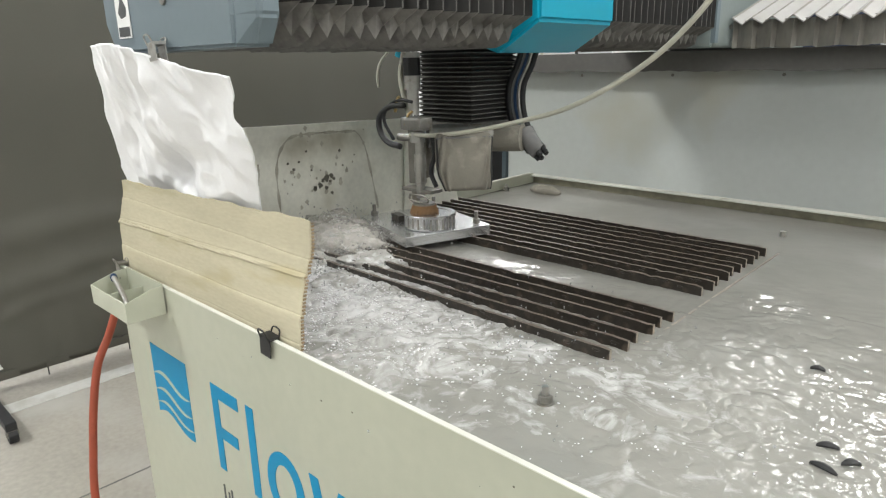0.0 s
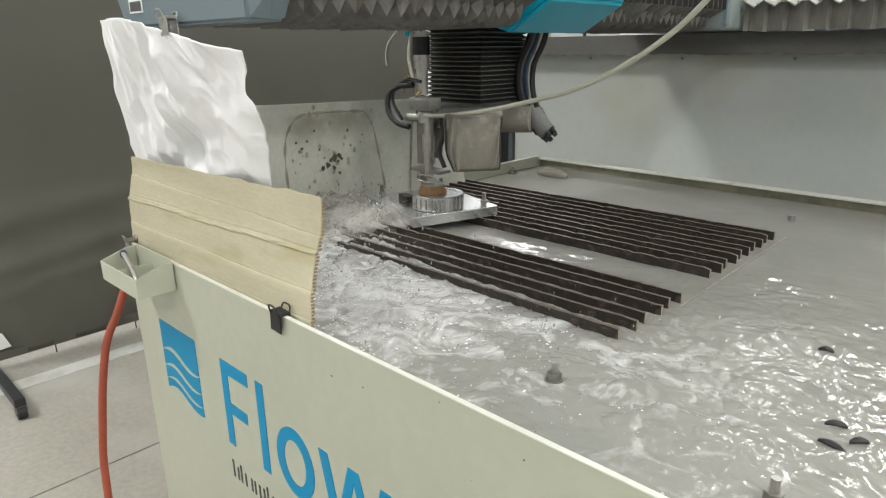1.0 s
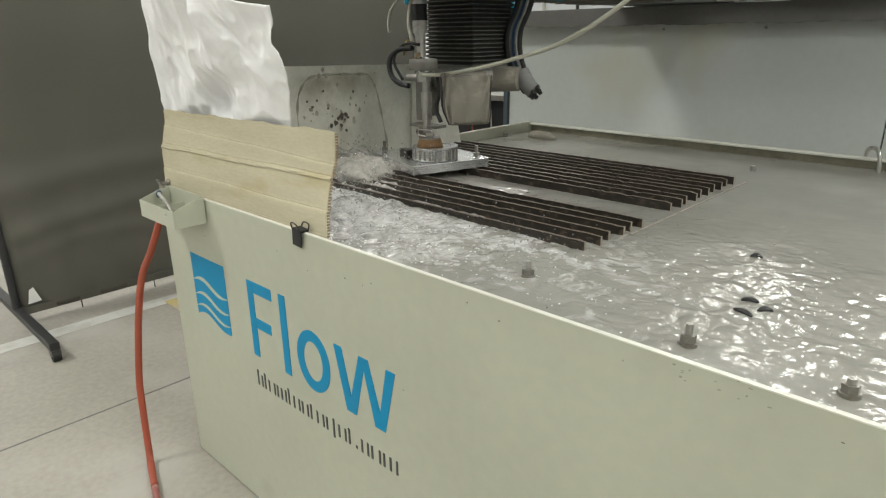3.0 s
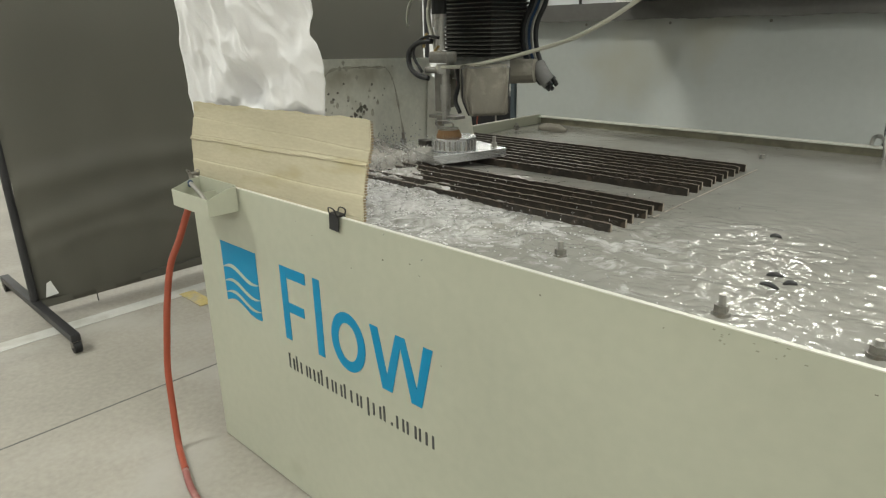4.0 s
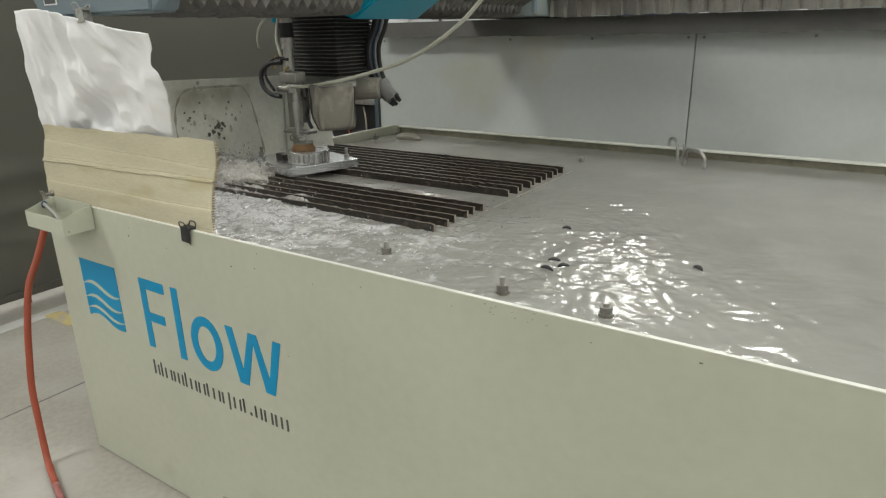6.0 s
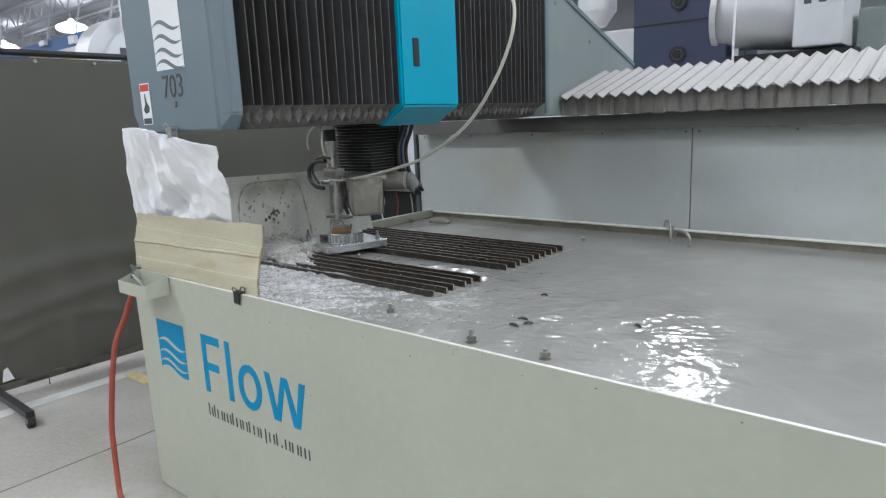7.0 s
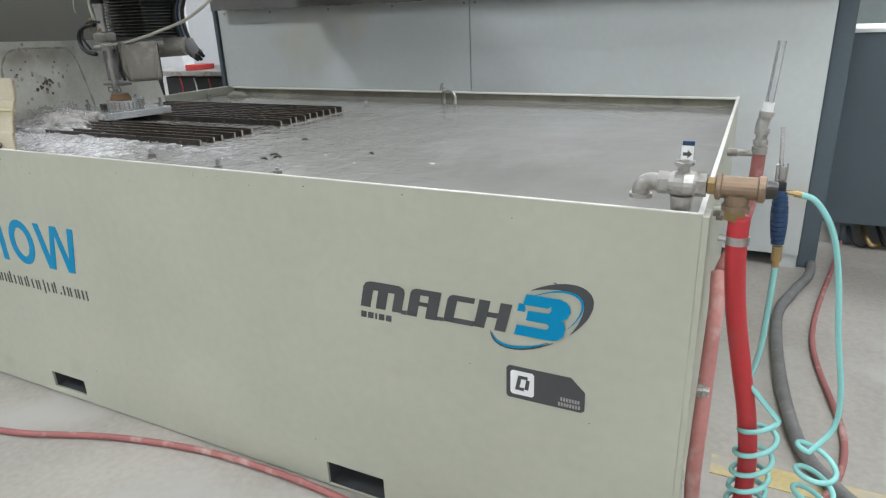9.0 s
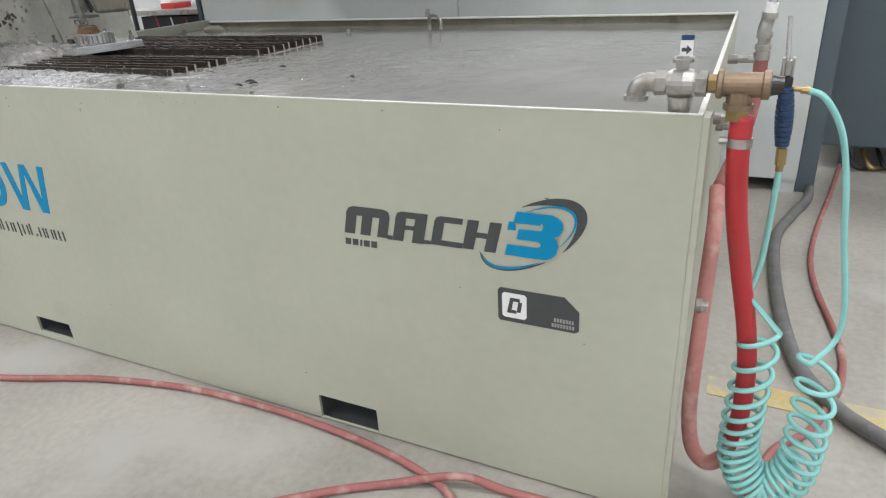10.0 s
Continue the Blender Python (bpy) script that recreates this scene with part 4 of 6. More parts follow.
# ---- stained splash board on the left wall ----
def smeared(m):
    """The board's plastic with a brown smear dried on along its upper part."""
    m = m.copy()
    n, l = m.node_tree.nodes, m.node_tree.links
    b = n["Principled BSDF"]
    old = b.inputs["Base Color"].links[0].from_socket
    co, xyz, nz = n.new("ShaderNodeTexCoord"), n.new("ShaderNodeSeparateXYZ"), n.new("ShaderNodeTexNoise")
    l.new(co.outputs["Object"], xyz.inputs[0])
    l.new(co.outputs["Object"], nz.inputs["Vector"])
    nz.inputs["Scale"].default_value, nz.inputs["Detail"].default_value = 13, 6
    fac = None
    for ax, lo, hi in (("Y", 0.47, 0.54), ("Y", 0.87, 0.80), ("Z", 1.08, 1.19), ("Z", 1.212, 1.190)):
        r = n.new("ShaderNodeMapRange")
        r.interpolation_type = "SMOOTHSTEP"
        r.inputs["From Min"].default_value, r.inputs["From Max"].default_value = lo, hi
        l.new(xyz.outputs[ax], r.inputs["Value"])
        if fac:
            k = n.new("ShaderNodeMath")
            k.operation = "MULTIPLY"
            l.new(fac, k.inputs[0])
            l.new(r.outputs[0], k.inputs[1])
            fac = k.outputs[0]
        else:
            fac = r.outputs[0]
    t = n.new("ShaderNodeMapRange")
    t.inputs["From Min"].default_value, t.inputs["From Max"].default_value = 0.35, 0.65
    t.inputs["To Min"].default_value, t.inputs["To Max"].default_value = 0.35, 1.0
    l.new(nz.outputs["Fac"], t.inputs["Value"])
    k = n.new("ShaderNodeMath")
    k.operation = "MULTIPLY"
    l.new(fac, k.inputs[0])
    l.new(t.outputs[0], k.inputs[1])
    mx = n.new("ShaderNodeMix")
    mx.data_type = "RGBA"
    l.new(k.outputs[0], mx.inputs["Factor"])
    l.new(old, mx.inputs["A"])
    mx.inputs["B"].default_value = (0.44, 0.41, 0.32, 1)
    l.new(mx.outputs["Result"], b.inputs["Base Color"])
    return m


board = thing("splash_board", "mould-stained pale plastic splash board at the tank's end", "board")
bm = bmesh.new()
prism(bm, [(0.20, 0.86), (1.06, 0.86), (1.04, 1.222), (0.22, 1.246)], 0.006, Matrix(((0, 0, 1, 0.012), (1, 0, 0, 0), (0, 1, 0, 0), (0, 0, 0, 1))))
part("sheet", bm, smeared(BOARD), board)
bm = bmesh.new()
prism(bm, [(1.0, 0.86), (1.30, 0.86), (1.26, 1.06), (1.02, 1.16)], 0.006, Matrix(((0, 0, 1, 0.022), (1, 0, 0, 0), (0, 1, 0, 0), (0, 0, 0, 1))))
part("side_sheet", bm, BOARD, board)
SIDE = Matrix(((0, 0, 1, 0.0183), (1, 0, 0, 0), (0, 1, 0, 0), (0, 0, 0, 1)))
rim_line = spline([(0.80, 1.197, 0), (0.825, 1.17, 0), (0.845, 1.12, 0), (0.87, 1.0, 0), (0.885, 0.92, 0)], 10)
left_line = spline([(0.495, 0.92, 0), (0.488, 1.02, 0), (0.490, 1.11, 0), (0.510, 1.165, 0), (0.555, 1.200, 0), (0.66, 1.203, 0), (0.80, 1.197, 0)], 10)
streak = spline([(0.425, 0.94, 0), (0.418, 1.03, 0), (0.428, 1.13, 0)], 8)
for line in (rim_line, left_line, streak):
    bm = bmesh.new()
    for a, b in zip(line, line[1:]):
        d = (b - a).normalized()
        w = Vector((-d.y, d.x, 0)) * (0.0035 + 0.002 * math.sin(a.x * 90 + a.y * 70))
        prism(bm, [tuple((a - w).xy), tuple((b - w).xy), tuple((b + w).xy), tuple((a + w).xy)], 0.0004, SIDE)
    part("tide_mark", bm, STAIN_FAINT, board, "brown rounded tide mark")
bm = bmesh.new()
for k in range(34):
    cy = rng.gauss(0.66, 0.10)
    cz = rng.gauss(1.09, 0.05) if k < 32 else rng.gauss(1.17, 0.012)
    r = rng.uniform(0.002, 0.008)
    pts = [(cy + r * rng.uniform(0.6, 1.2) * math.cos(a), cz + r * rng.uniform(0.7, 1.7) * math.sin(a)) for a in [j * math.pi / 4 for j in range(8)]]
    prism(bm, pts, 0.0005 + 0.00001 * k, SIDE)
tagged(part("mould_speckle", bm, STAIN_FAINT, board, "scattered brown spots"), kind="stuff")
for cy, cz, r in ((0.645, 1.035, 0.009), (0.655, 1.05, 0.006), (0.672, 1.056, 0.012), (0.690, 1.062, 0.008), (0.70, 1.05, 0.006), (0.685, 1.045, 0.006), (0.668, 1.025, 0.007), (0.625, 1.03, 0.009), (0.69, 1.005, 0.006), (0.55, 1.10, 0.006), (0.57, 1.12, 0.004), (0.53, 1.12, 0.004), (0.60, 1.15, 0.004), (0.73, 1.14, 0.005), (0.615, 1.09, 0.004), (0.74, 1.09, 0.004), (0.79, 1.12, 0.003)):
    pts = [(cy + r * rng.uniform(0.6, 1.3) * math.cos(a), cz + r * rng.uniform(0.6, 1.3) * math.sin(a)) for a in [j * math.pi / 5 for j in range(10)]]
    part("mould_spot", prism(bmesh.new(), pts, 0.0012, SIDE), STAIN, board)

# ---- workpiece ----
HX, HY = 0.372, 0.765
PLATE = pose(HX + 0.02, HY + 0.02, 0.917, 0, 0, -17)
plate = thing("fixture_plate", "thick bright aluminium fixture plate lying on the slats", "plate")
plate.matrix_basis = PLATE
part("plate_body", boxes(((-0.26, -0.135, -0.015), (0.075, 0.155, 0.015), 0.002)), ALU, plate)
for px, py in ((0.05, 0.12), (-0.22, 0.12), (-0.22, -0.10)):
    b = part("clamp_stud", rods(((px, py, 0.016), (px, py, 0.055), 0.006, None, 10)), STEEL, plate)
    part("nut", rods(((px, py, 0.018), (px, py, 0.032), 0.012, None, 6)), STEEL, b)
part("clamp", boxes(((-0.16, -0.07, 0.0155), (-0.10, -0.04, 0.035), 0.003)), IRON, plate)
part("clamp", boxes(((-0.20, 0.03, 0.0155), (-0.13, 0.055, 0.04), 0.003)), IRON, plate)
disc = thing("workpiece_disc", "machined aluminium disc being cut on the plate", "disc")
disc.location = (HX + 0.012, HY + 0.012, 0.933)
bm = bmesh.new()
lathe(bm, [(0.076, 0), (0.078, 0.002), (0.078, 0.042), (0.076, 0.044), (0.060, 0.0441), (0.060, 0.042), (0.03, 0.0419)], Matrix(), 48)
part("rim", bm, ALU, disc)
for k in range(10):
    a = radians(-100 + 14 * k)
    part("notch", boxes(((-0.003, -0.0012, 0.006), (0.003, 0.0012, 0.036), 0.0005, Matrix.Translation((0.0776 * math.cos(a), 0.0776 * math.sin(a), 0)) @ Matrix.Rotation(a + math.pi / 2, 4, "Z"))), STEEL, disc)

# ---- cutting head ----
head = thing("cutting_head", "dirty steel abrasive cutting head with brush shroud and hoses", "cutting head")
ram = part("ram_bellows", bmesh.new(), BELLOWS, head, "black square pleated bellows")
bm = bmesh.new()
rows = []
for k in range(20):
    for z, d in ((1.232 + 0.0135 * k, 0.0), (1.2345 + 0.0135 * k, 0.0), (1.240 + 0.0135 * k, 0.012)):
        rows.append([bm.verts.new((x, y, z)) for x, y in ((0.235 + d, 0.885 + d), (0.46 - d, 0.885 + d), (0.46 - d, 1.105 - d), (0.235 + d, 1.105 - d))])
for i, (u, v) in enumerate(zip(rows, rows[1:])):
    for k in range(4):
        f = bm.faces.new((u[k], u[(k + 1) % 4], v[(k + 1) % 4], v[k]))
        f.material_index = 1 if i % 3 == 0 else 0
bm.faces.new(rows[0][::-1])
bm.to_mesh(ram.data)
ram.data.materials.append(RAM_DUST)
bm.free()
part("guide_strip", boxes(*[((0.229, 0.878, 1.236 + 0.0136 * k), (0.237, 0.884, 1.244 + 0.0136 * k)) for k in range(18)]), GALV, head, "bright toothed strip")
part("ram_foot", boxes(((0.245, 0.89, 1.205), (0.45, 1.10, 1.231), 0.004)), STEEL, head)
part("arm", rods(((0.40, 0.965, 1.182), (0.55, 1.015, 1.186), 0.043, 0.040, 20)), BAG, head, "dusty sleeved arm")
part("wrist", rods(((0.36, 0.80, 1.20), (0.47, 0.96, 1.20), 0.034, None, 16)), STEEL, head)
part("valve_block", boxes(((HX - 0.066, HY - 0.026, 1.220), (HX + 0.020, HY + 0.026, 1.258), 0.009)), STEEL, head)
part("actuator", rods(((HX - 0.055, HY + 0.02, 1.335), (HX - 0.055, HY + 0.02, 1.44), 0.024, None, 18), ((HX - 0.055, HY + 0.02, 1.262), (HX - 0.055, HY + 0.02, 1.335), 0.018, None, 16)), GALV, head, "pale cylinder")
part("actuator_band", rods(((HX - 0.055, HY + 0.02, 1.375), (HX - 0.055, HY + 0.02, 1.425), 0.0255, None, 18)), RUBBER, head, "black collar")
part("collar", rods(((HX - 0.02, HY, 1.185), (HX - 0.02, HY, 1.216), 0.024, None, 6)), GALV, head, "hexagonal collar")
part("side_fitting", rods(((HX - 0.10, HY, 1.195), (HX - 0.02, HY, 1.197), 0.011, None, 10)), STEEL, head)
part("cutting_tube", rods(((HX - 0.012, HY, 1.02), (HX - 0.012, HY, 1.185), 0.013, None, 16), ((HX - 0.012, HY, 1.10), (HX - 0.012, HY, 1.15), 0.018, None, 16), ((HX - 0.012, HY, 1.06), (HX - 0.012, HY, 1.10), 0.0155, None, 8)), GALV, head)
part("bracket", boxes(((HX - 0.075, HY + 0.012, 1.055), (HX - 0.035, HY + 0.05, 1.19), 0.004)), STEEL, head)
part("bracket_foot", boxes(((HX - 0.085, HY - 0.01, 1.036), (HX + 0.04, HY + 0.04, 1.046), 0.002), ((HX - 0.085, HY + 0.03, 0.99), (HX - 0.055, HY + 0.036, 1.036), 0.002)), STEEL, head)
part("spring_clip", tube([(HX - 0.04, HY - 0.02, 1.03), (HX + 0.03, HY - 0.022, 1.03), (HX + 0.032, HY - 0.02, 1.012), (HX - 0.038, HY - 0.018, 1.012), (HX - 0.04, HY - 0.02, 1.03)], 0.003, 6, 4), STEEL, head)
part("shroud_plate", rods(((HX, HY, 0.998), (HX, HY, 1.006), 0.034, None, 20)), STEEL, head)
bm = bmesh.new()
for k in range(64):
    a = 2 * math.pi * k / 64
    r0, r1 = 0.033, 0.041 + rng.uniform(-0.002, 0.003)
    rod(bm, (HX + r0 * math.cos(a), HY + r0 * math.sin(a), 1.0), (HX + r1 * math.cos(a), HY + r1 * math.sin(a), 0.976 + rng.uniform(-0.002, 0.003)), 0.0024, 0.0015, 5)
part("brush_shroud", bm, BRISTLE, head, "worn brown bristle ring")
def bag_at(u, v):
    a = 2 * math.pi * u
    w = 1 + 0.10 * math.sin(3 * a + 4 * v) + 0.05 * math.sin(5 * a - 7 * v)
    s = min(1, (max(0.0, min(v, 1 - v)) / 0.07)) ** 0.4
    c, q = math.cos(a), math.sin(a)
    x = abs(c) ** 0.42 * math.copysign(1, c) * (0.034 * w + 0.006 * math.sin(9 * v + 14 * q)) * s
    y = abs(q) ** 0.28 * math.copysign(1, q) * 0.079 * (1 - 0.05 * v) * (0.88 + 0.12 * s)
    if q < 0:
        y *= 1 - 0.30 * max(0, v - 0.6) / 0.4
    return Matrix.Rotation(radians(-38), 4, "Z") @ Vector((x, y, -0.165 * v + 0.006 * math.sin(2 * a + 1) * math.sin(math.pi * v)))
bm = grid(64, 44, bag_at)
bmesh.ops.remove_doubles(bm, verts=bm.verts[:], dist=0.0005)
bmesh.ops.transform(bm, matrix=Matrix.Translation((0.505, 0.795, 1.218)), verts=bm.verts[:])
boot = part("dust_bag", bm, BAG, head, "wrinkled grey canvas boot", smooth=True)
for u0 in (0.215, 0.805):
    part("piping", tube([tuple(Vector((0.505, 0.795, 1.218)) + Vector(bag_at(u0, v)) * 1.01) for v in (0.06, 0.25, 0.45, 0.65, 0.8, 0.95)], 0.0035, 6), RUBBER, boot, "dark stitched edge")
part("piping", tube([tuple(Vector((0.505, 0.795, 1.218)) + Vector(bag_at(u, 0.06)) * 1.01) for u in (0.805, 0.85, 0.9, 0.96, 1.0, 1.05, 1.1, 1.16, 1.215)], 0.0025, 6), GREY_HOSE, boot, "dark stitched edge")
bm = boxes(((-0.03, -0.036, -0.07), (0.03, 0.036, 0.06), 0.016, Matrix.Translation((HX - 0.10, HY + 0.10, 1.13)) @ Matrix.Rotation(0.5, 4, "Z")))
part("dust_bag", bm, BAG, head, "dark grey canvas boot", smooth=True)
for pts, r, mt, nm in (([(0.27, 0.80, 1.45), (0.262, 0.79, 1.38), (0.275, 0.785, 1.33), (0.30, 0.78, 1.28), (0.31, 0.775, 1.25)], 0.008, CABLE, "hose"),
                       ([(0.30, 0.765, 1.29), (0.245, 0.755, 1.285), (0.205, 0.75, 1.255), (0.21, 0.745, 1.21), (0.25, 0.74, 1.18), (0.30, 0.745, 1.17)], 0.009, RUBBER, "hose"),
                       ([(0.33, 0.77, 1.30), (0.28, 0.76, 1.305), (0.235, 0.755, 1.28), (0.225, 0.75, 1.24), (0.27, 0.745, 1.19)], 0.005, RUBBER, "hose"),
                       ([(0.34, 0.76, 1.275), (0.33, 0.75, 1.262), (0.325, 0.742, 1.235)], 0.004, BRASS, "wire"),
                       ([(0.26, 0.765, 1.27), (0.275, 0.76, 1.305), (0.285, 0.76, 1.315)], 0.005, BRASS, "wire"),
                       ([(0.20, 0.80, 1.445), (0.17, 0.79, 1.41), (0.162, 0.785, 1.37), (0.172, 0.78, 1.34)], 0.004, CABLE, "loose_cable"),
                       ([(0.40, 0.78, 1.20), (0.41, 0.775, 1.15), (0.40, 0.77, 1.10), (0.425, 0.765, 1.06)], 0.007, RUBBER, "hose")):
    part(nm, tube(pts, r, 8), mt, head, smooth=True)
for k in range(5):
    o = 0.0125 * (k - 2)
    part("umbilical", tube([(0.545 + o, 1.06, 1.46), (0.528 + o, 1.055, 1.40), (0.503 + o, 1.05, 1.345), (0.498 + o, 1.05, 1.29), (0.515 + o, 1.045, 1.235), (0.550 + o, 1.04, 1.185), (0.588 + o * 0.9, 1.035, 1.145 + 0.004 * k)], 0.0085 if k else 0.014, 8), (RUBBER, GREY_HOSE, NAVY_GRIP, GALV, RUBBER)[k], head, smooth=True)
part("sleeve_end", tube([(0.540, 1.04, 1.205), (0.562, 1.037, 1.178), (0.582, 1.035, 1.158), (0.598, 1.035, 1.146)], 0.027, 16), GREY_HOSE, head, "dusty grey sleeve end", smooth=True)
for k in range(5):
    q = Vector((0.600, 1.035, 1.144)) + Matrix.Rotation(k * 1.2566, 3, Vector((0.8, 0, -0.6))) @ Vector((0.010, 0, 0.0133))
    part("hose_stub", rods((q, q + Vector((0.012, 0, -0.009)), 0.0075, None, 8)), RUBBER, head)
part("teal_fitting", rods(((0.245, 0.80, 1.43), (0.255, 0.80, 1.45), 0.012, None, 10)), TEAL, head)
cab = thing("abrasive_line", "pale flexible line looping from head up to the gantry", "hose")
part("line", tube([(0.335, 0.75, 1.207), (0.45, 0.75, 1.212), (0.608, 0.75, 1.236), (0.73, 0.75, 1.262), (0.86, 0.75, 1.295), (0.975, 0.75, 1.345), (1.075, 0.75, 1.405), (1.142, 0.75, 1.462), (1.20, 0.75, 1.53), (1.255, 0.76, 1.625), (1.292, 0.77, 1.73), (1.275, 0.80, 1.83), (1.18, 0.86, 1.95), (1.0, 0.92, 2.05), (0.8, 0.95, 2.10), (0.72, 0.96, 2.08)], 0.0060, 10), CABLE, cab, smooth=True)

# ---- bolts, puck, hooks and debris in the tank ----
def anchor(x, y, tall, label):
    e = thing("anchor_bolt", label, "bolt", "bolts in the tank")
    e.location = (x, y, WATER_Z)
    part("flange", boxes(((-0.022, -0.018, -0.024), (0.022, 0.018, -0.006), 0.002)), IRON, e)
    part("washer", rods(((0, 0, -0.0055), (0, 0, 0.006), 0.0145, None, 18)), STEEL, e)
    part("nut", rods(((0, 0, 0.0065), (0, 0, 0.018), 0.0118, None, 6)), STEEL, e)
    part("stud", rods(((0, 0, 0.0185), (0, 0, tall), 0.0058, None, 12)), GALV, e)


anchor(1.200, 0.208, 0.034, "short steel anchor bolt standing out of the water")
anchor(1.555, 0.140, 0.036, "tall steel anchor bolt standing out of the water")
anchor(1.773, 0.142, 0.026, "steel anchor bolt with hexagonal nut in the water")
anchor(0.04, 1.59, 0.03, "steel anchor bolt in the far corner of the tank")
anchor(1.72, 0.02 + 0.03, 0.02, "steel nut on a flange beside the rim")
tagged(part("steel_puck", rods(((1.163, 1.528, WATER_Z - 0.02), (1.163, 1.528, WATER_Z + 0.016), 0.009, None, 18)), GALV), "small steel stub standing in the water", "stub")
bm = bmesh.new()
bmesh.ops.create_icosphere(bm, subdivisions=3, radius=1, matrix=pose(0.19, 1.665, WATER_Z + 0.006, 0, 0, -12) @ Matrix.Diagonal((0.085, 0.04, 0.024, 1)))
for v in bm.verts:
    v.co += Vector((0, 0, 0.010 * noise.noise(v.co * 30)))
tagged(part("rag", bm, BAG, smooth=True), "grimy wet rag lump lying in the water", "rag")
for x, y, r, l in ((1.566, 0.37, 20, 0.010), (1.575, 0.31, -15, 0.013), (1.60, 0.345, 40, 0.009), (1.49, 0.62, 10, 0.008), (1.86, 0.48, -30, 0.009)):
    bm = grid(10, 3, lambda u, v: pose(x, y, WATER_Z + 0.003, 0, 0, r) @ Vector(((u - 0.5) * 2.7 * l, (v - 0.5) * 0.010 * math.sin(math.pi * (0.06 + 0.88 * u)) + 0.006 * (u - 0.5) ** 2, 0.004 * math.sin(math.pi * u) + 0.003 * v - 0.003)))
    tagged(part("offcut", solid(bm, 0.0025), RUBBER, smooth=True), "curved black offcut half sunk in the water", "offcut", "offcuts in the water")
hook = thing("lifting_hook", "bent steel hook hung over the tank's back rim", "hook")
part("rod", tube([(1.43, W - 0.006, 0.86), (1.43, W - 0.005, 0.93), (1.45, W - 0.02, 0.945), (1.475, W - 0.07, 0.94), (1.485, W - 0.08, 0.90), (1.485, W - 0.08, 0.84)], 0.007, 8), GALV, hook, smooth=True)
hook = thing("lifting_hook", "bent steel hook standing in the water by the rim", "hook")
part("rod", tube([(1.545, 1.63, 0.80), (1.545, 1.63, 0.92), (1.57, 1.61, 0.937), (1.605, 1.59, 0.935), (1.625, 1.58, 0.915), (1.627, 1.578, 0.88)], 0.008, 8), GALV, hook, smooth=True)
part("post", rods(((1.535, 1.64, 0.80), (1.535, 1.64, 0.955), 0.006, None, 8)), GALV, hook)

# ---- fittings at the tank's end ----
VY, VZ = 0.035, 0.967
valve = thing("drain_valve", "tarnished pipe valve assembly at the tank's corner", "valve")
AX = Matrix(((0, 0, 1, 0), (0, 1, 0, VY), (-1, 0, 0, VZ), (0, 0, 0, 1)))  # turned along x


def turned(name, prof, mat, label="", seg=20, parent=None):
    bm = bmesh.new()
    lathe(bm, [(r, h) for h, r in prof], AX, seg)
    bmesh.ops.recalc_face_normals(bm, faces=bm.faces[:])
    return part(name, bm, mat, parent or valve, label)


part("elbow", tube([(2.772, VY, 0.940), (2.772, VY, 0.950), (2.777, VY, 0.9615), (2.788, VY, VZ), (2.806, VY, VZ)], 0.0165, 18, 5), GALV, valve, "grey pipe elbow", smooth=True)
part("elbow_lip", rods(((2.772, VY, 0.936), (2.772, VY, 0.944), 0.021, None, 20)), GALV, valve)
turned("union_nut", ((2.803, 0.022), (2.822, 0.022)), GALV, seg=6)
turned("valve_body", ((2.822, 0.019), (2.832, 0.024), (2.850, 0.026), (2.866, 0.024), (2.872, 0.019)), GALV, "nickel valve body")
turned("union_nut", ((2.868, 0.022), (2.888, 0.022)), GALV, seg=6)
turned("nipple", ((2.888, 0.012), (2.890, 0.016), (2.903, 0.016), (2.905, 0.012)), BRASS, "brass nipple", seg=6)
turned("tee_body", ((2.903, 0.021), (2.905, 0.024), (2.912, 0.024), (2.914, 0.0205), (2.972, 0.0205), (2.974, 0.024), (2.984, 0.024), (2.986, 0.018)), BRONZE, "bronze tee")
turned("reducer", ((2.986, 0.017), (3.004, 0.014)), IRON)
part("tee_branch", rods(((2.940, VY, 0.955), (2.940, VY, 0.935), 0.0205, None, 20), ((2.940, VY, 0.936), (2.940, VY, 0.926), 0.024, None, 20)), BRONZE, valve)
part("hose_nut", rods(((2.940, VY, 0.926), (2.940, VY, 0.908), 0.020, None, 6)), BRASS, valve, "brass hose nut")
part("valve_foot", rods(((2.846, VY, 0.945), (2.846, VY, 0.918), 0.021, 0.018, 18), ((2.846, VY, 0.918), (2.846, VY, 0.89), 0.014, None, 14)), GALV, valve)
part("stem", rods(((2.846, VY, 0.99), (2.846, VY, 1.013), 0.011, None, 6), ((2.846, VY, 1.002), (2.846, VY, 1.008), 0.017, None, 8)), GALV, valve)
lever = part("lever", boxes(((2.839, VY - 0.002, 1.004), (2.860, VY + 0.002, 1.038), 0.0015)), WHITE, valve, "white tag lever")
part("lever_tip", boxes(((2.840, VY - 0.003, 1.0385), (2.861, VY + 0.003, 1.047), 0.0015)), NAVY_GRIP, lever, "dark blue tip")
bm = bmesh.new()
prism(bm, [(2.842, 1.020), (2.850, 1.020), (2.850, 1.015), (2.858, 1.023), (2.850, 1.031), (2.850, 1.026), (2.842, 1.026)], 0.0006, Matrix.Translation((0, VY - 0.0022, 0)) @ FRONT)
part("arrow", bm, DARK_INK_SHADE, lever, "black arrow")
part("lever_pivot", rods(((2.831, VY, 1.008), (2.864, VY, 1.008), 0.005, None, 8)), GALV, valve)

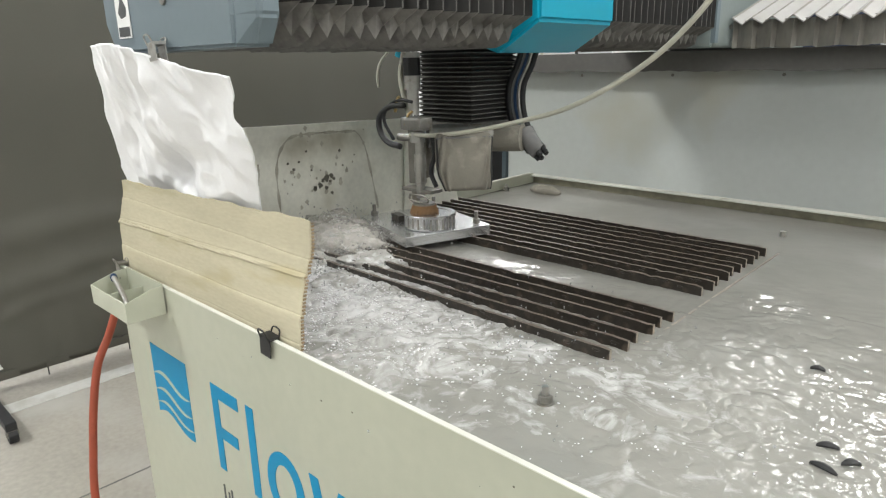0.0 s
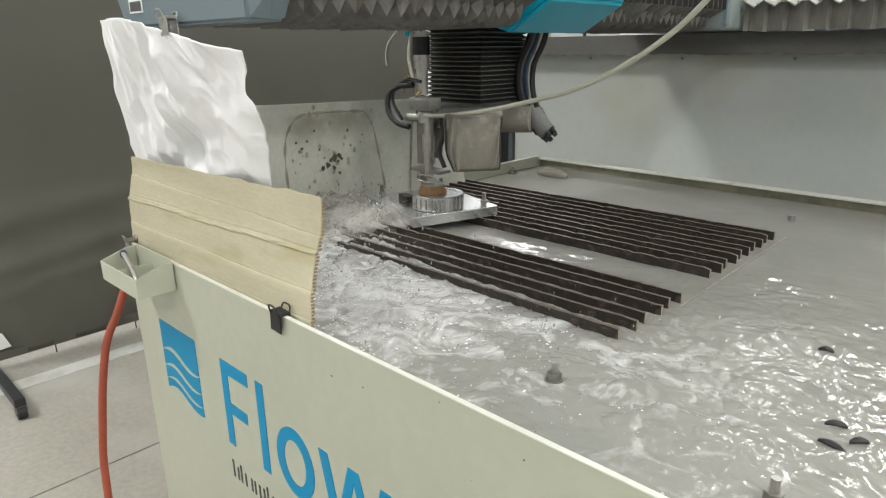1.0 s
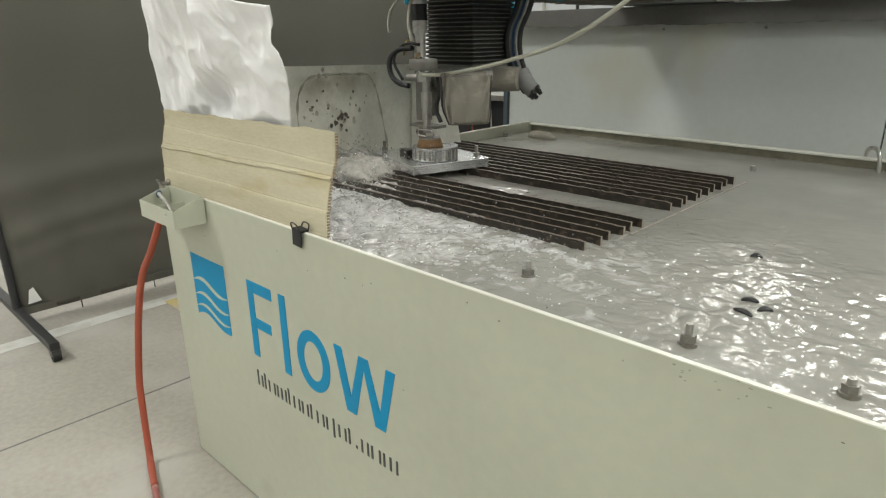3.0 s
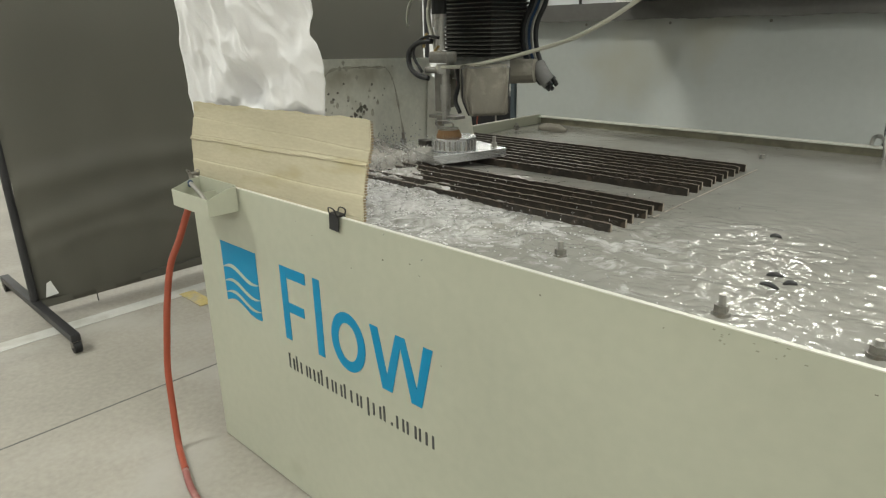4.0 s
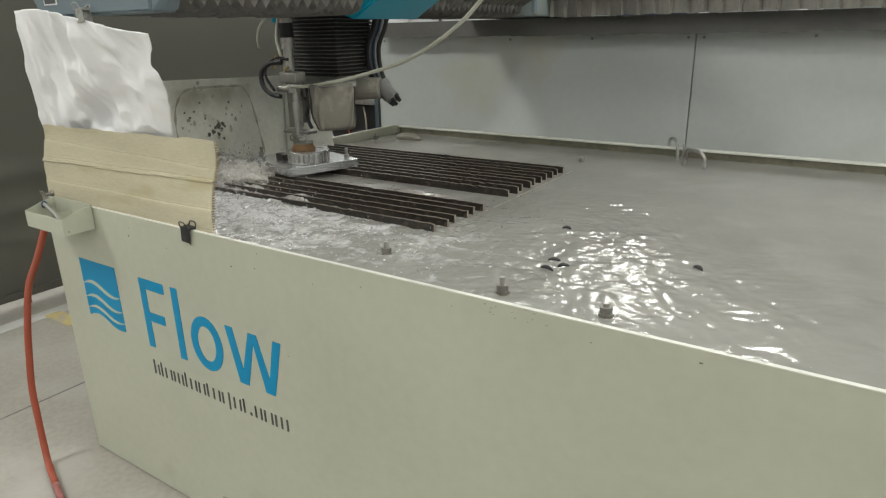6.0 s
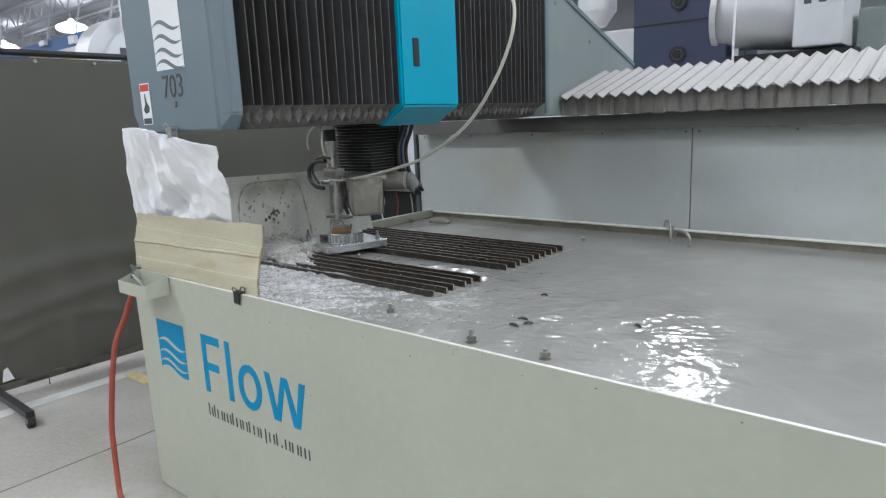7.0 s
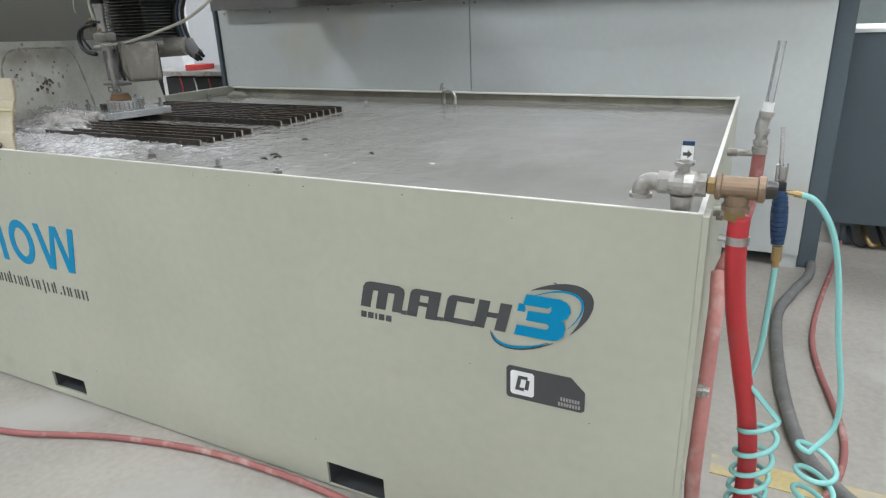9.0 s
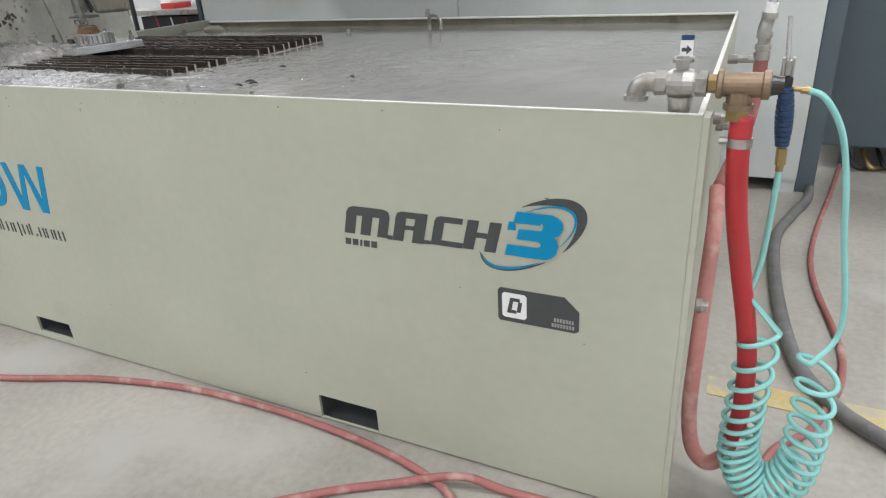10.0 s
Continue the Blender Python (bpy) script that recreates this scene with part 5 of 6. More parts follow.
valve.location.x = -0.014
hose = thing("red_hose", "thick bright red rubber hose clamped below the tee", "hose")
UP = [(2.940, VY, 0.915), (2.941, VY + 0.002, 0.84), (2.953, 0.06, 0.72), (2.974, 0.08, 0.60), (2.999, 0.095, 0.47), (3.013, 0.11, 0.35), (3.014, 0.125, 0.23), (3.003, 0.14, 0.16)]
hose.location.x = -0.005
part("hose_body", tube(UP, 0.0188, 16), RED, hose, smooth=True)
part("hose_end", tube([(3.003, 0.14, 0.16), (2.995, 0.145, 0.095), (2.96, 0.15, 0.060), (2.925, 0.165, 0.085), (2.908, 0.19, 0.17), (2.906, 0.23, 0.30), (2.906, 0.30, 0.45), (2.905, 0.38, 0.58), (2.898, 0.45, 0.64)], 0.018, 14), PINK_HOSE, hose, "dusty faded lower length", smooth=True)
part("hose_clamp", rods(((2.9405, VY + 0.001, 0.862), (2.9405, VY + 0.001, 0.878), 0.0208, None, 24), ((2.908, 0.03, 0.872), (2.922, 0.03, 0.872), 0.007, None, 8)), GALV, hose, "steel hose clamp")

riser = thing("return_line", "dull red hose with steel elbow rising beside the tank", "hose")
part("hose_body", tube([(2.948, 0.60, 0.935), (2.948, 0.60, 0.87), (2.940, 0.585, 0.78), (2.920, 0.53, 0.70), (2.898, 0.452, 0.642)], 0.0165, 12), RED_DULL, riser, smooth=True)
part("hose_clamp", rods(((2.948, 0.60, 0.918), (2.948, 0.60, 0.935), 0.0185, None, 18), ((2.948, 0.60, 0.942), (2.948, 0.60, 0.952), 0.0180, None, 18)), GALV, riser)
part("nipple", rods(((2.948, 0.60, 0.935), (2.949, 0.60, 0.972), 0.0135, None, 8)), GALV, riser)
part("elbow", tube([(2.949, 0.60, 0.970), (2.946, 0.598, 0.985), (2.950, 0.60, 1.005), (2.954, 0.60, 1.022)], 0.0150, 14), GALV, riser, smooth=True)
part("elbow_lip", rods(((2.953, 0.60, 1.012), (2.954, 0.60, 1.024), 0.0175, None, 16)), GALV, riser)
part("elbow_lip", rods(((2.9485, 0.60, 0.968), (2.948, 0.60, 0.980), 0.0175, None, 16)), GALV, riser)
part("white_collar", rods(((2.954, 0.60, 1.024), (2.956, 0.60, 1.046), 0.0125, None, 14)), WHITE, riser, "white tape collar")
part("sight_tube", rods(((2.956, 0.60, 1.046), (2.966, 0.60, 1.19), 0.010, None, 14)), clear("clear_tube", (0.82, 0.83, 0.83), 0.12, 0.85), riser, "clear plastic tube")

for x, y, z, r, l in ((L, 0.60, 0.918, 0.011, 0.045), (L + 0.022, 0.055, 0.53, 0.015, 0.022), (L, 0.30, 0.845, 0.013, 0.03), (L, 0.42, 0.80, 0.013, 0.03)):
    e = thing("pipe_plug", "steel pipe plug screwed into the tank's end", "plug", "pipe plugs")
    part("boss", rods(((x, y, z), (x + l * 0.5, y, z), r, None, 16)), STEEL, e)
    part("hex_head", rods(((x + l * 0.5, y, z), (x + l, y, z), r * 0.8, None, 6)), GALV, e)
part("coupling", rods(((L + 0.045, 0.60, 0.918), (2.945, 0.60, 0.918), 0.009, None, 12)), GALV, riser)

gun = thing("air_gun", "air blow gun with navy ribbed grip hanging on the tee", "air gun")
GXX, GY = 3.000, 0.09
prof = [(0.011, 0.0)]
for k in range(11):
    w = 0.0105 + 0.0045 * math.sin(math.pi * (k + 1) / 12)
    prof += [(w, 0.002 + 0.0092 * k), (w, 0.0082 + 0.0092 * k), (w - 0.0018, 0.0090 + 0.0092 * k), (w - 0.0018, 0.0105 + 0.0092 * k)]
bm = lathe(bmesh.new(), prof, Matrix.Translation((GXX + 0.003, GY, 0.852)) @ Matrix.Rotation(radians(-4), 4, "Y"), 18)
bmesh.ops.recalc_face_normals(bm, faces=bm.faces[:])
part("grip", bm, NAVY_GRIP, gun, "navy ribbed rubber grip")
part("gun_body", boxes(((GXX - 0.014, GY - 0.009, 0.956), (GXX + 0.004, GY + 0.009, 0.972), 0.004)), TUBE_BLACK, gun)
part("gun_yoke", boxes(((GXX - 0.017, GY - 0.007, 0.965), (GXX - 0.012, GY + 0.007, 1.003), 0.002), ((GXX - 0.001, GY - 0.007, 0.965), (GXX + 0.003, GY + 0.007, 1.003), 0.002), ((GXX - 0.0115, GY - 0.005, 0.973), (GXX - 0.0015, GY + 0.005, 0.999), 0.003)), GALV, gun, "grey metal yoke")
part("nozzle", rods(((GXX - 0.009, GY, 0.998), (GXX - 0.015, GY, 1.068), 0.0042, 0.0034, 10)), ALU, gun, "slim bright nozzle")
part("inlet", rods(((GXX + 0.004, GY, 0.848), (GXX + 0.005, GY, 0.818), 0.009, None, 6)), BRASS, gun, "brass inlet fitting")
part("side_fitting", rods(((GXX + 0.004, GY, 0.952), (GXX + 0.024, GY, 0.950), 0.0045, None, 8)), BRASS, gun, "brass side fitting")

coil = thing("coiled_air_tube", "translucent mint coiled air tube hanging to the floor", "air tube")
centre = spline([(3.022, 0.10, 0.47), (3.018, 0.10, 0.36), (3.014, 0.10, 0.24), (3.020, 0.10, 0.14), (3.070, 0.10, 0.068), (3.124, 0.10, 0.13), (3.136, 0.10, 0.24), (3.136, 0.10, 0.34), (3.130, 0.10, 0.43)], 24)
pts = [Vector((3.005, GY, 0.815)), Vector((3.004, GY, 0.72)), Vector((3.0, 0.092, 0.62)), Vector((2.985, 0.08, 0.545))]
line = spline(pts, 8)[:-1]
turn, R = 3.6, 0.037
dist = 0.0
total = sum((b - a).length for a, b in zip(centre, centre[1:]))
fine = []
for a, b in zip(centre, centre[1:]):
    for k in range(8):
        fine.append(a.lerp(b, k / 8))
for i in range(len(fine) - 1):
    c, d = fine[i], (fine[i + 1] - fine[i])
    dist += d.length
    f = dist / total
    pitch = 0.0165 + 0.052 * abs(2 * f - 1) ** 1.5
    turn += 2 * math.pi * d.length / pitch
    t = d.normalized()
    s = Vector((0, 1, 0))
    w = s.cross(t).normalized()
    line.append(c + R * (math.cos(turn) * w * 1.0 + math.sin(turn) * s) - Vector((0, 0, 0.012 * math.cos(turn))))
thin = [line[0]]
for q in line[1:]:
    if (q - thin[-1]).length > 0.006:
        thin.append(q)
end = thin[-1]
thin += spline([end, (3.150, 0.10, 0.48), (3.150, 0.10, 0.56), (3.128, 0.10, 0.68), (3.112, 0.10, 0.79), (3.090, 0.098, 0.88), (3.055, 0.094, 0.937), (3.022, GY, 0.950)], 8)[1:]
part("end_fitting", rods(((3.030, GY + 0.001, 0.949), (3.018, GY, 0.950), 0.0065, None, 8)), BRASS, coil, "brass end fitting")
part("end_fitting", rods(((3.005, GY, 0.822), (3.005, GY, 0.806), 0.0065, None, 8)), BRASS, coil, "brass end fitting")
part("tube_body", tube(thin, 0.0056, 8, raw=True), MINT, coil, smooth=True)

# ---- hoses on the floor ----
def floor_hose(pts, r, mat, label):
    e = thing("floor_hose", label, "hose")
    part("hose_body", tube([(x, y, r + 0.001) if len(p) == 2 else p for p in pts for x, y in [p[:2]]], r, 12), mat, e, smooth=True)


floor_hose([(0.10, -0.20), (0.22, -0.232), (0.50, -0.27), (0.81, -0.235), (1.15, -0.115), (1.48, -0.045), (1.75, -0.030), (1.94, -0.035), (2.13, -0.052), (2.294, -0.085), (2.42, -0.14), (2.47, -0.25), (2.40, -0.42), (2.2, -0.55)], 0.0105, RED_DULL, "dusty dull red hose lying along the tank's foot")
floor_hose([(1.75, -0.75), (1.92, -0.42), (2.10, -0.255), (2.265, -0.150), (2.42, -0.088, 0.035), (2.54, -0.068), (2.75, -0.055), (2.93, -0.045), (3.03, 0.06), (3.10, 0.30), (3.2, 0.45), (3.285, 0.80), (3.22, 1.5), (3.35, 2.45), (3.45, 3.2)], 0.0105, RED_DULL, "dusty dull red hose curving round the tank's corner")
floor_hose([(3.22, 2.95), (3.235, 2.27), (3.16, 1.95), (3.095, 1.66), (3.10, 1.2), (3.15, 0.76), (3.23, 0.56), (3.35, 0.435), (3.7, 0.22), (4.4, 0.1)], 0.022, GREY_HOSE, "thick dusty grey hose snaking over the floor")
oh = thing("drop_hose", "rust-red air hose hanging from the tray to the floor", "hose")
part("hose_body", tube([(0.06, 0.01, 0.862), (0.0, 0.02, 0.85), (-0.07, 0.02, 0.81), (-0.095, -0.02, 0.70), (-0.10, -0.06, 0.62), (-0.10, -0.09, 0.50), (-0.10, -0.11, 0.38), (-0.10, -0.125, 0.27), (-0.085, -0.135, 0.17), (-0.065, -0.145, 0.08), (-0.04, -0.155, 0.022), (0.02, -0.175, 0.0135), (0.10, -0.20, 0.0135)], 0.0110, 12), ORANGE, oh, smooth=True)

# ---- things beyond the rail housing ----
e = thing("control_cabinet", "dark grey steel control cabinet behind the machine", "cabinet")
part("body", boxes(((3.275, 2.72, 0.14), (4.5, 3.5, 1.12), 0.01)), GREY_DARK, e)
part("top_edge", boxes(((3.265, 2.71, 1.121), (4.51, 3.51, 1.14), 0.003)), WHITE, e, "pale top edge")
for x in (3.42, 4.4):
    part("leg", boxes(((x - 0.03, 2.8, 0), (x + 0.03, 2.86, 0.139))), GREY_DARK, e)
for k in range(5):
    a = 3.42 + 0.07 * k
    floor_hose([(a, 2.8 + 0.03 * k, 0.10), (a + 0.04, 2.74, 0.03), (a + 0.12, 2.78 + 0.04 * k), (a + 0.3, 2.9 + 0.03 * k), (a + 0.6, 3.0)], 0.010 + 0.003 * (k % 2), (RUBBER, BRASS, RUBBER, GREY_HOSE, RUBBER)[k], ("black cable bundled under the cabinet", "yellow-brown cable bundled under the cabinet", "black cable bundled under the cabinet", "grey cable bundled under the cabinet", "black cable bundled under the cabinet")[k])

e = thing("machine_cabinet", "tall navy machine cabinet with round fans", "cabinet")
part("body", boxes(((-0.52, 6.0, 0), (0.47, 7.2, 2.95), 0.02)), NAVY, e)
part("seam", boxes(((-0.52, 5.992, 2.36), (0.47, 5.999, 2.378))), RUBBER, e)
for z in (2.035, 2.565):
    f = part("fan_guard", rods(((-0.02, 5.97, z), (-0.02, 5.999, z), 0.085, None, 24)), RUBBER, e)
    part("fan_ring", tube([(-0.02 + 0.055 * math.cos(a), 5.966, z + 0.055 * math.sin(a)) for a in [j * math.pi / 8 for j in range(17)]], 0.004, 6, 2), GREY_DARK, f)
    part("fan_hub", rods(((-0.02, 5.96, z), (-0.02, 5.971, z), 0.03, None, 14)), RUBBER, f)
e = thing("extraction_duct", "large pale galvanised extraction duct on a stand", "duct")
part("drum", rods(((0.42, 6.2, 2.45), (1.30, 6.2, 2.37), 0.40, None, 64)), DUCT, e, smooth=True)
part("end_ring", rods(((0.36, 6.2, 2.456), (0.42, 6.2, 2.45), 0.42, None, 32)), DUCT, e)
part("housing", boxes(((1.12, 5.75, 1.98), (1.52, 6.7, 2.95), 0.02)), DUCT, e)
part("louvre", boxes(*[((1.20 + 0.12 * k, 5.742, 2.35), (1.26 + 0.12 * k, 5.749, 2.9)) for k in range(3)]), GREY_DARK, e)
part("stand", boxes(((0.5, 6.1, 0), (0.56, 6.3, 2.05)), ((1.38, 6.1, 0), (1.44, 6.3, 1.979))), TRUSS, e)
# black slab added as the shadow on the duct's underside
part("shadow_slab", boxes(((0.50, 5.9, 1.86), (1.6, 6.6, 1.96))), RUBBER, e, "dark slab for the shadow below the duct")
part("hanger_rod", rods(((0.62, 5.7, 1.7), (0.62, 5.7, 6.4), 0.012, None, 8)), WHITE, e)
e = thing("wall_cabinet", "grey machine enclosure far behind the rail", "cabinet")
part("body", boxes(((1.56, 6.3, 0), (4.8, 7.4, 2.32), 0.02)), BRACKET_PAINT, e)
part("seam", boxes(((2.02, 6.292, 0.4), (2.035, 6.299, 2.3))), RUBBER, e)
e = thing("machine_enclosure", "white machine enclosure far behind the gantry", "machine")
part("body", boxes(((-2.3, 6.4, 0), (-0.56, 7.4, 2.42), 0.03)), WHITE, e)
part("chute", rods(((-1.05, 6.2, 2.62), (-1.05, 6.2, 2.95), 0.22, 0.22, 24)), DUCT, e)
part("cap", rods(((-1.05, 6.2, 2.45), (-1.05, 6.2, 2.62), 0.10, 0.22, 24)), WHITE, e)
part("rail", boxes(((-2.4, 6.3, 3.0), (-0.56, 6.38, 3.08))), BLUE, e)
e = thing("dust_collector", "rounded pale grey dust collector hood behind the screen", "machine")
bm = bmesh.new()
prism(bm, [(2.43, 0), (3.9, 0), (3.9, 2.88)] + [(2.93 - 0.50 * math.sin(a), 2.25 + 0.63 * math.cos(a)) for a in [k * math.pi / 24 for k in range(13)]], 0.4, Matrix(((0, 0, -1, -5.9), (1, 0, 0, 0), (0, 1, 0, 0), (0, 0, 0, 1))))
bmesh.ops.recalc_face_normals(bm, faces=bm.faces[:])
part("hood", bm, DUCT, e)
bm = bmesh.new()
prism(bm, [(2.62, 1.2), (3.02, 1.2), (3.02, 2.70)] + [(2.92 - 0.30 * math.sin(a), 2.20 + 0.50 * math.cos(a)) for a in [k * math.pi / 20 for k in range(11)]], 0.10, Matrix(((0, 0, 1, -5.899), (1, 0, 0, 0), (0, 1, 0, 0), (0, 0, 0, 1))))
bmesh.ops.recalc_face_normals(bm, faces=bm.faces[:])
part("side_panel", bm, TRUSS, e, "grey arched panel")
part("side_slot", boxes(((-5.80, 2.80, 1.3), (-5.78, 2.93, 2.5), 0.004)), GREY_DARK, e, "dark arched recess")
part("label_plate", boxes(((-5.795, 2.85, 2.66), (-5.785, 2.96, 3.10), 0.003)), WHITE, e)
part("label_bar", boxes(((-5.785, 2.865, 2.70), (-5.781, 2.945, 2.88))), LABEL_RED, e)
e = thing("crane_beam", "blue overhead crane beam across the hall", "beam")
part("beam", boxes(((-41, 9.0, 4.55), (-8, 9.3, 5.0), 0.02)), BLUE, e)
for k in range(9):
    part("festoon_box", boxes(((-38 + 2.6 * k, 8.85, 4.62 + 0.1 * (k % 3)), (-37.5 + 2.6 * k, 8.99, 4.9 + 0.1 * (k % 2)), 0.02)), (WHITE, BLUE, DUCT)[k % 3], e)
    part("brace", rods(((-38 + 2.6 * k, 9.15, 5.0), (-37 + 2.6 * k, 9.15, 6.55), 0.03, None, 8)), TRUSS, e)
part("lower_rail", boxes(((-41, 8.95, 4.42), (-8, 9.35, 4.548))), WHITE, e)
e = thing("guard_rail", "yellow steel guard rail behind the screen", "rail")
part("rail", boxes(((-6.03, 1.84, 2.365), (-5.97, 2.41, 2.405), 0.006)), YELLOW, e)
for y in (1.90, 2.38):
    part("post", boxes(((-6.02, y - 0.02, 0), (-5.98, y + 0.02, 2.364))), YELLOW, e)
for k in range(5):
    e = thing("far_machine", "blue and grey machine far off in the hall", "machine")
    part("body", boxes(((-28 + 4.2 * k, 7 + k * 0.7, 0), (-26 + 4.2 * k, 9 + k * 0.7, 2.4 + 0.25 * (k % 3)), 0.03)), (BLUE, DUCT, TRUSS, BLUE, DUCT)[k], e)
    part("hood", boxes(((-27.7 + 4.2 * k, 7.3 + k * 0.7, 2.4 + 0.25 * (k % 3)), (-26.5 + 4.2 * k, 8.4 + k * 0.7, 2.9 + 0.2 * (k % 2)), 0.03)), (WHITE, BLUE, DUCT, TRUSS, BLUE)[k], e)

# bench seen through the gap beside the screen
e = thing("workbench", "steel workbench with shelf beyond the screen", "workbench")
part("worktop", boxes(((-2.2, 2.95, 0.86), (-0.62, 3.6, 0.90), 0.004)), GALV, e)
part("shelf", boxes(((-2.15, 3.0, 0.35), (-0.66, 3.55, 0.38), 0.004)), STEEL, e)
for x in (-2.17, -0.68):
    for y in (2.98, 3.54):
        part("leg", boxes(((x - 0.02, y - 0.02, 0), (x + 0.02, y + 0.02, 0.859))), GREY_DARK, e)
# solid black box added to give the darkness below the worktop
part("under_bench_fill", boxes(((-1.95, 3.02, 0.385), (-0.72, 3.5, 0.845), 0.006)), RUBBER, e, "black box added for the dark space under the top")
for k, mt in enumerate((RED, WHITE, ORANGE, YELLOW, WHITE, RED)):
    part("lead", tube([(-1.75 + 0.17 * k, 3.0, 0.84), (-1.72 + 0.17 * k, 2.985, 0.74), (-1.78 + 0.19 * k, 2.99, 0.62), (-1.70 + 0.17 * k, 3.0, 0.50)], 0.006, 6), mt, e, smooth=True)
part("back_panel", boxes(((-2.2, 3.61, 0.5), (-0.62, 3.63, 1.75), 0.003)), HALL_WALL, e, "pale back panel")
e = thing("parts_bin", "red plastic parts bin on the bench", "bin")
part("bin_body", boxes(((-1.72, 3.05, 0.901), (-1.57, 3.25, 0.945), 0.008)), LABEL_RED, e)
e = thing("parts_bin", "orange-red plastic bin on the bench", "bin")
part("bin_body", boxes(((-0.95, 3.08, 0.901), (-0.82, 3.25, 0.96), 0.008)), ORANGE, e)
e = thing("spray_can", "white spray can on the bench", "can")
part("can_body", rods(((-0.76, 3.1, 0.901), (-0.76, 3.1, 1.08), 0.03, None, 16)), WHITE, e)
part("can_cap", rods(((-0.76, 3.1, 1.08), (-0.76, 3.1, 1.11), 0.02, None, 14)), YELLOW, e)
for k in range(3):
    e = thing("hanging_cable", "pale cable hanging on the bench's back panel", "cable")
    part("cable_body", tube([(-1.5 + 0.3 * k, 3.58, 1.7), (-1.45 + 0.3 * k, 3.56, 1.3), (-1.3 + 0.3 * k, 3.5, 1.08), (-1.1 + 0.3 * k, 3.48, 1.15)], 0.012, 8), (TEAL, CABLE, RUBBER)[k], e, smooth=True)

# ---- broken water: sheets of waves, foam and drops ----
SPRAY = clear("spray", (0.82, 0.83, 0.84), 0.08, 0.75)
def foam_material():
    m = material("churned_foam", (0.36, 0.35, 0.33), 0.2, vary=0.2, scale=22, grain=90, bump=0.05, other=(0.62, 0.62, 0.63), mix=0.35)
    return m


CHURN = foam_material()


def wave_sheet(x0, x1, y0, y1, seed, amp):
    def f(x, y):
        u, v = (x - x0) / (x1 - x0), (y - y0) / (y1 - y0)
        edge = np.clip(np.minimum(np.minimum(u, 1 - u) * (x1 - x0), np.minimum(v, 1 - v) * (y1 - y0)) / 0.10, 0, 1)
        near, spread = rough(x, y)
        return amp * chop(x, y, seed) + WATER_Z + 0.012 * near - 0.0012 - 0.03 * (1 - edge) ** 1.5
    ob = water_sheet("wave_sheet", x0, x1, y0, y1, 0.005, f, WATER)
    return tagged(ob, "sheet of choppy grey ripples running over the tank", "waves", "running waves", "stuff")


SHEETS = [wave_sheet(0.06, 1.45, 0.06, 0.98, 11, 1.0), wave_sheet(0.70, 2.25, 0.06, 1.02, 12, 1.1), wave_sheet(0.06, 1.7, 0.07, 0.80, 13, 1.0)]


def splash(seed, x, y, sx, sy, sz, n):
    """A clump of torn water: a lumpy crest with loose drops thrown off it."""
    rng = random.Random(seed)
    bm = bmesh.new()
    bmesh.ops.create_icosphere(bm, subdivisions=4, radius=1)
    for v in bm.verts:
        p = v.co.normalized()
        k = 1 + 0.45 * noise.noise(p * 2.2 + Vector((seed, 0, 0))) + 0.30 * noise.noise(p * 5 + Vector((0, seed, 0))) + 0.05 * noise.noise(p * 12)
        v.co = Vector((p.x * sx * k, p.y * sy * k, max(-0.01, p.z * sz * k)))
    for _ in range(n):
        r = rng.uniform(0.0008, 0.003)
        q = Vector((rng.gauss(0, sx), rng.gauss(0, sy), abs(rng.gauss(sz * 0.8, sz * 0.8))))
        bmesh.ops.create_icosphere(bm, subdivisions=1, radius=r, matrix=Matrix.Translation(q))
    ob = part("splash", bm, CHURN, smooth=True)
    ob.location = (x, y, WATER_Z)
    return tagged(ob, "grey-white clump of foaming splash beside the jet", "splash", "splashes", "stuff")


SPLASHES = [splash(k, *a) for k, a in enumerate((
    (0.20, 0.58, 0.09, 0.07, 0.026, 60), (0.12, 0.48, 0.08, 0.08, 0.026, 50), (0.27, 0.44, 0.09, 0.06, 0.026, 60), (0.10, 0.68, 0.06, 0.10, 0.026, 50),
    (0.40, 0.50, 0.09, 0.06, 0.032, 80), (0.22, 0.30, 0.12, 0.08, 0.028, 80), (0.48, 0.36, 0.09, 0.06, 0.018, 40), (0.10, 0.22, 0.07, 0.07, 0.018, 30),
    (0.13, 0.90, 0.07, 0.06, 0.030, 30), (0.62, 0.46, 0.07, 0.05, 0.016, 40), (0.36, 0.22, 0.09, 0.05, 0.014, 40)))]


ICO = bmesh.new()
bmesh.ops.create_icosphere(ICO, subdivisions=1, radius=1)
ICO_V = np.array([v.co[:] for v in ICO.verts])
ICO_F = np.array([[v.index for v in f.verts] for f in ICO.faces])
ICO.free()


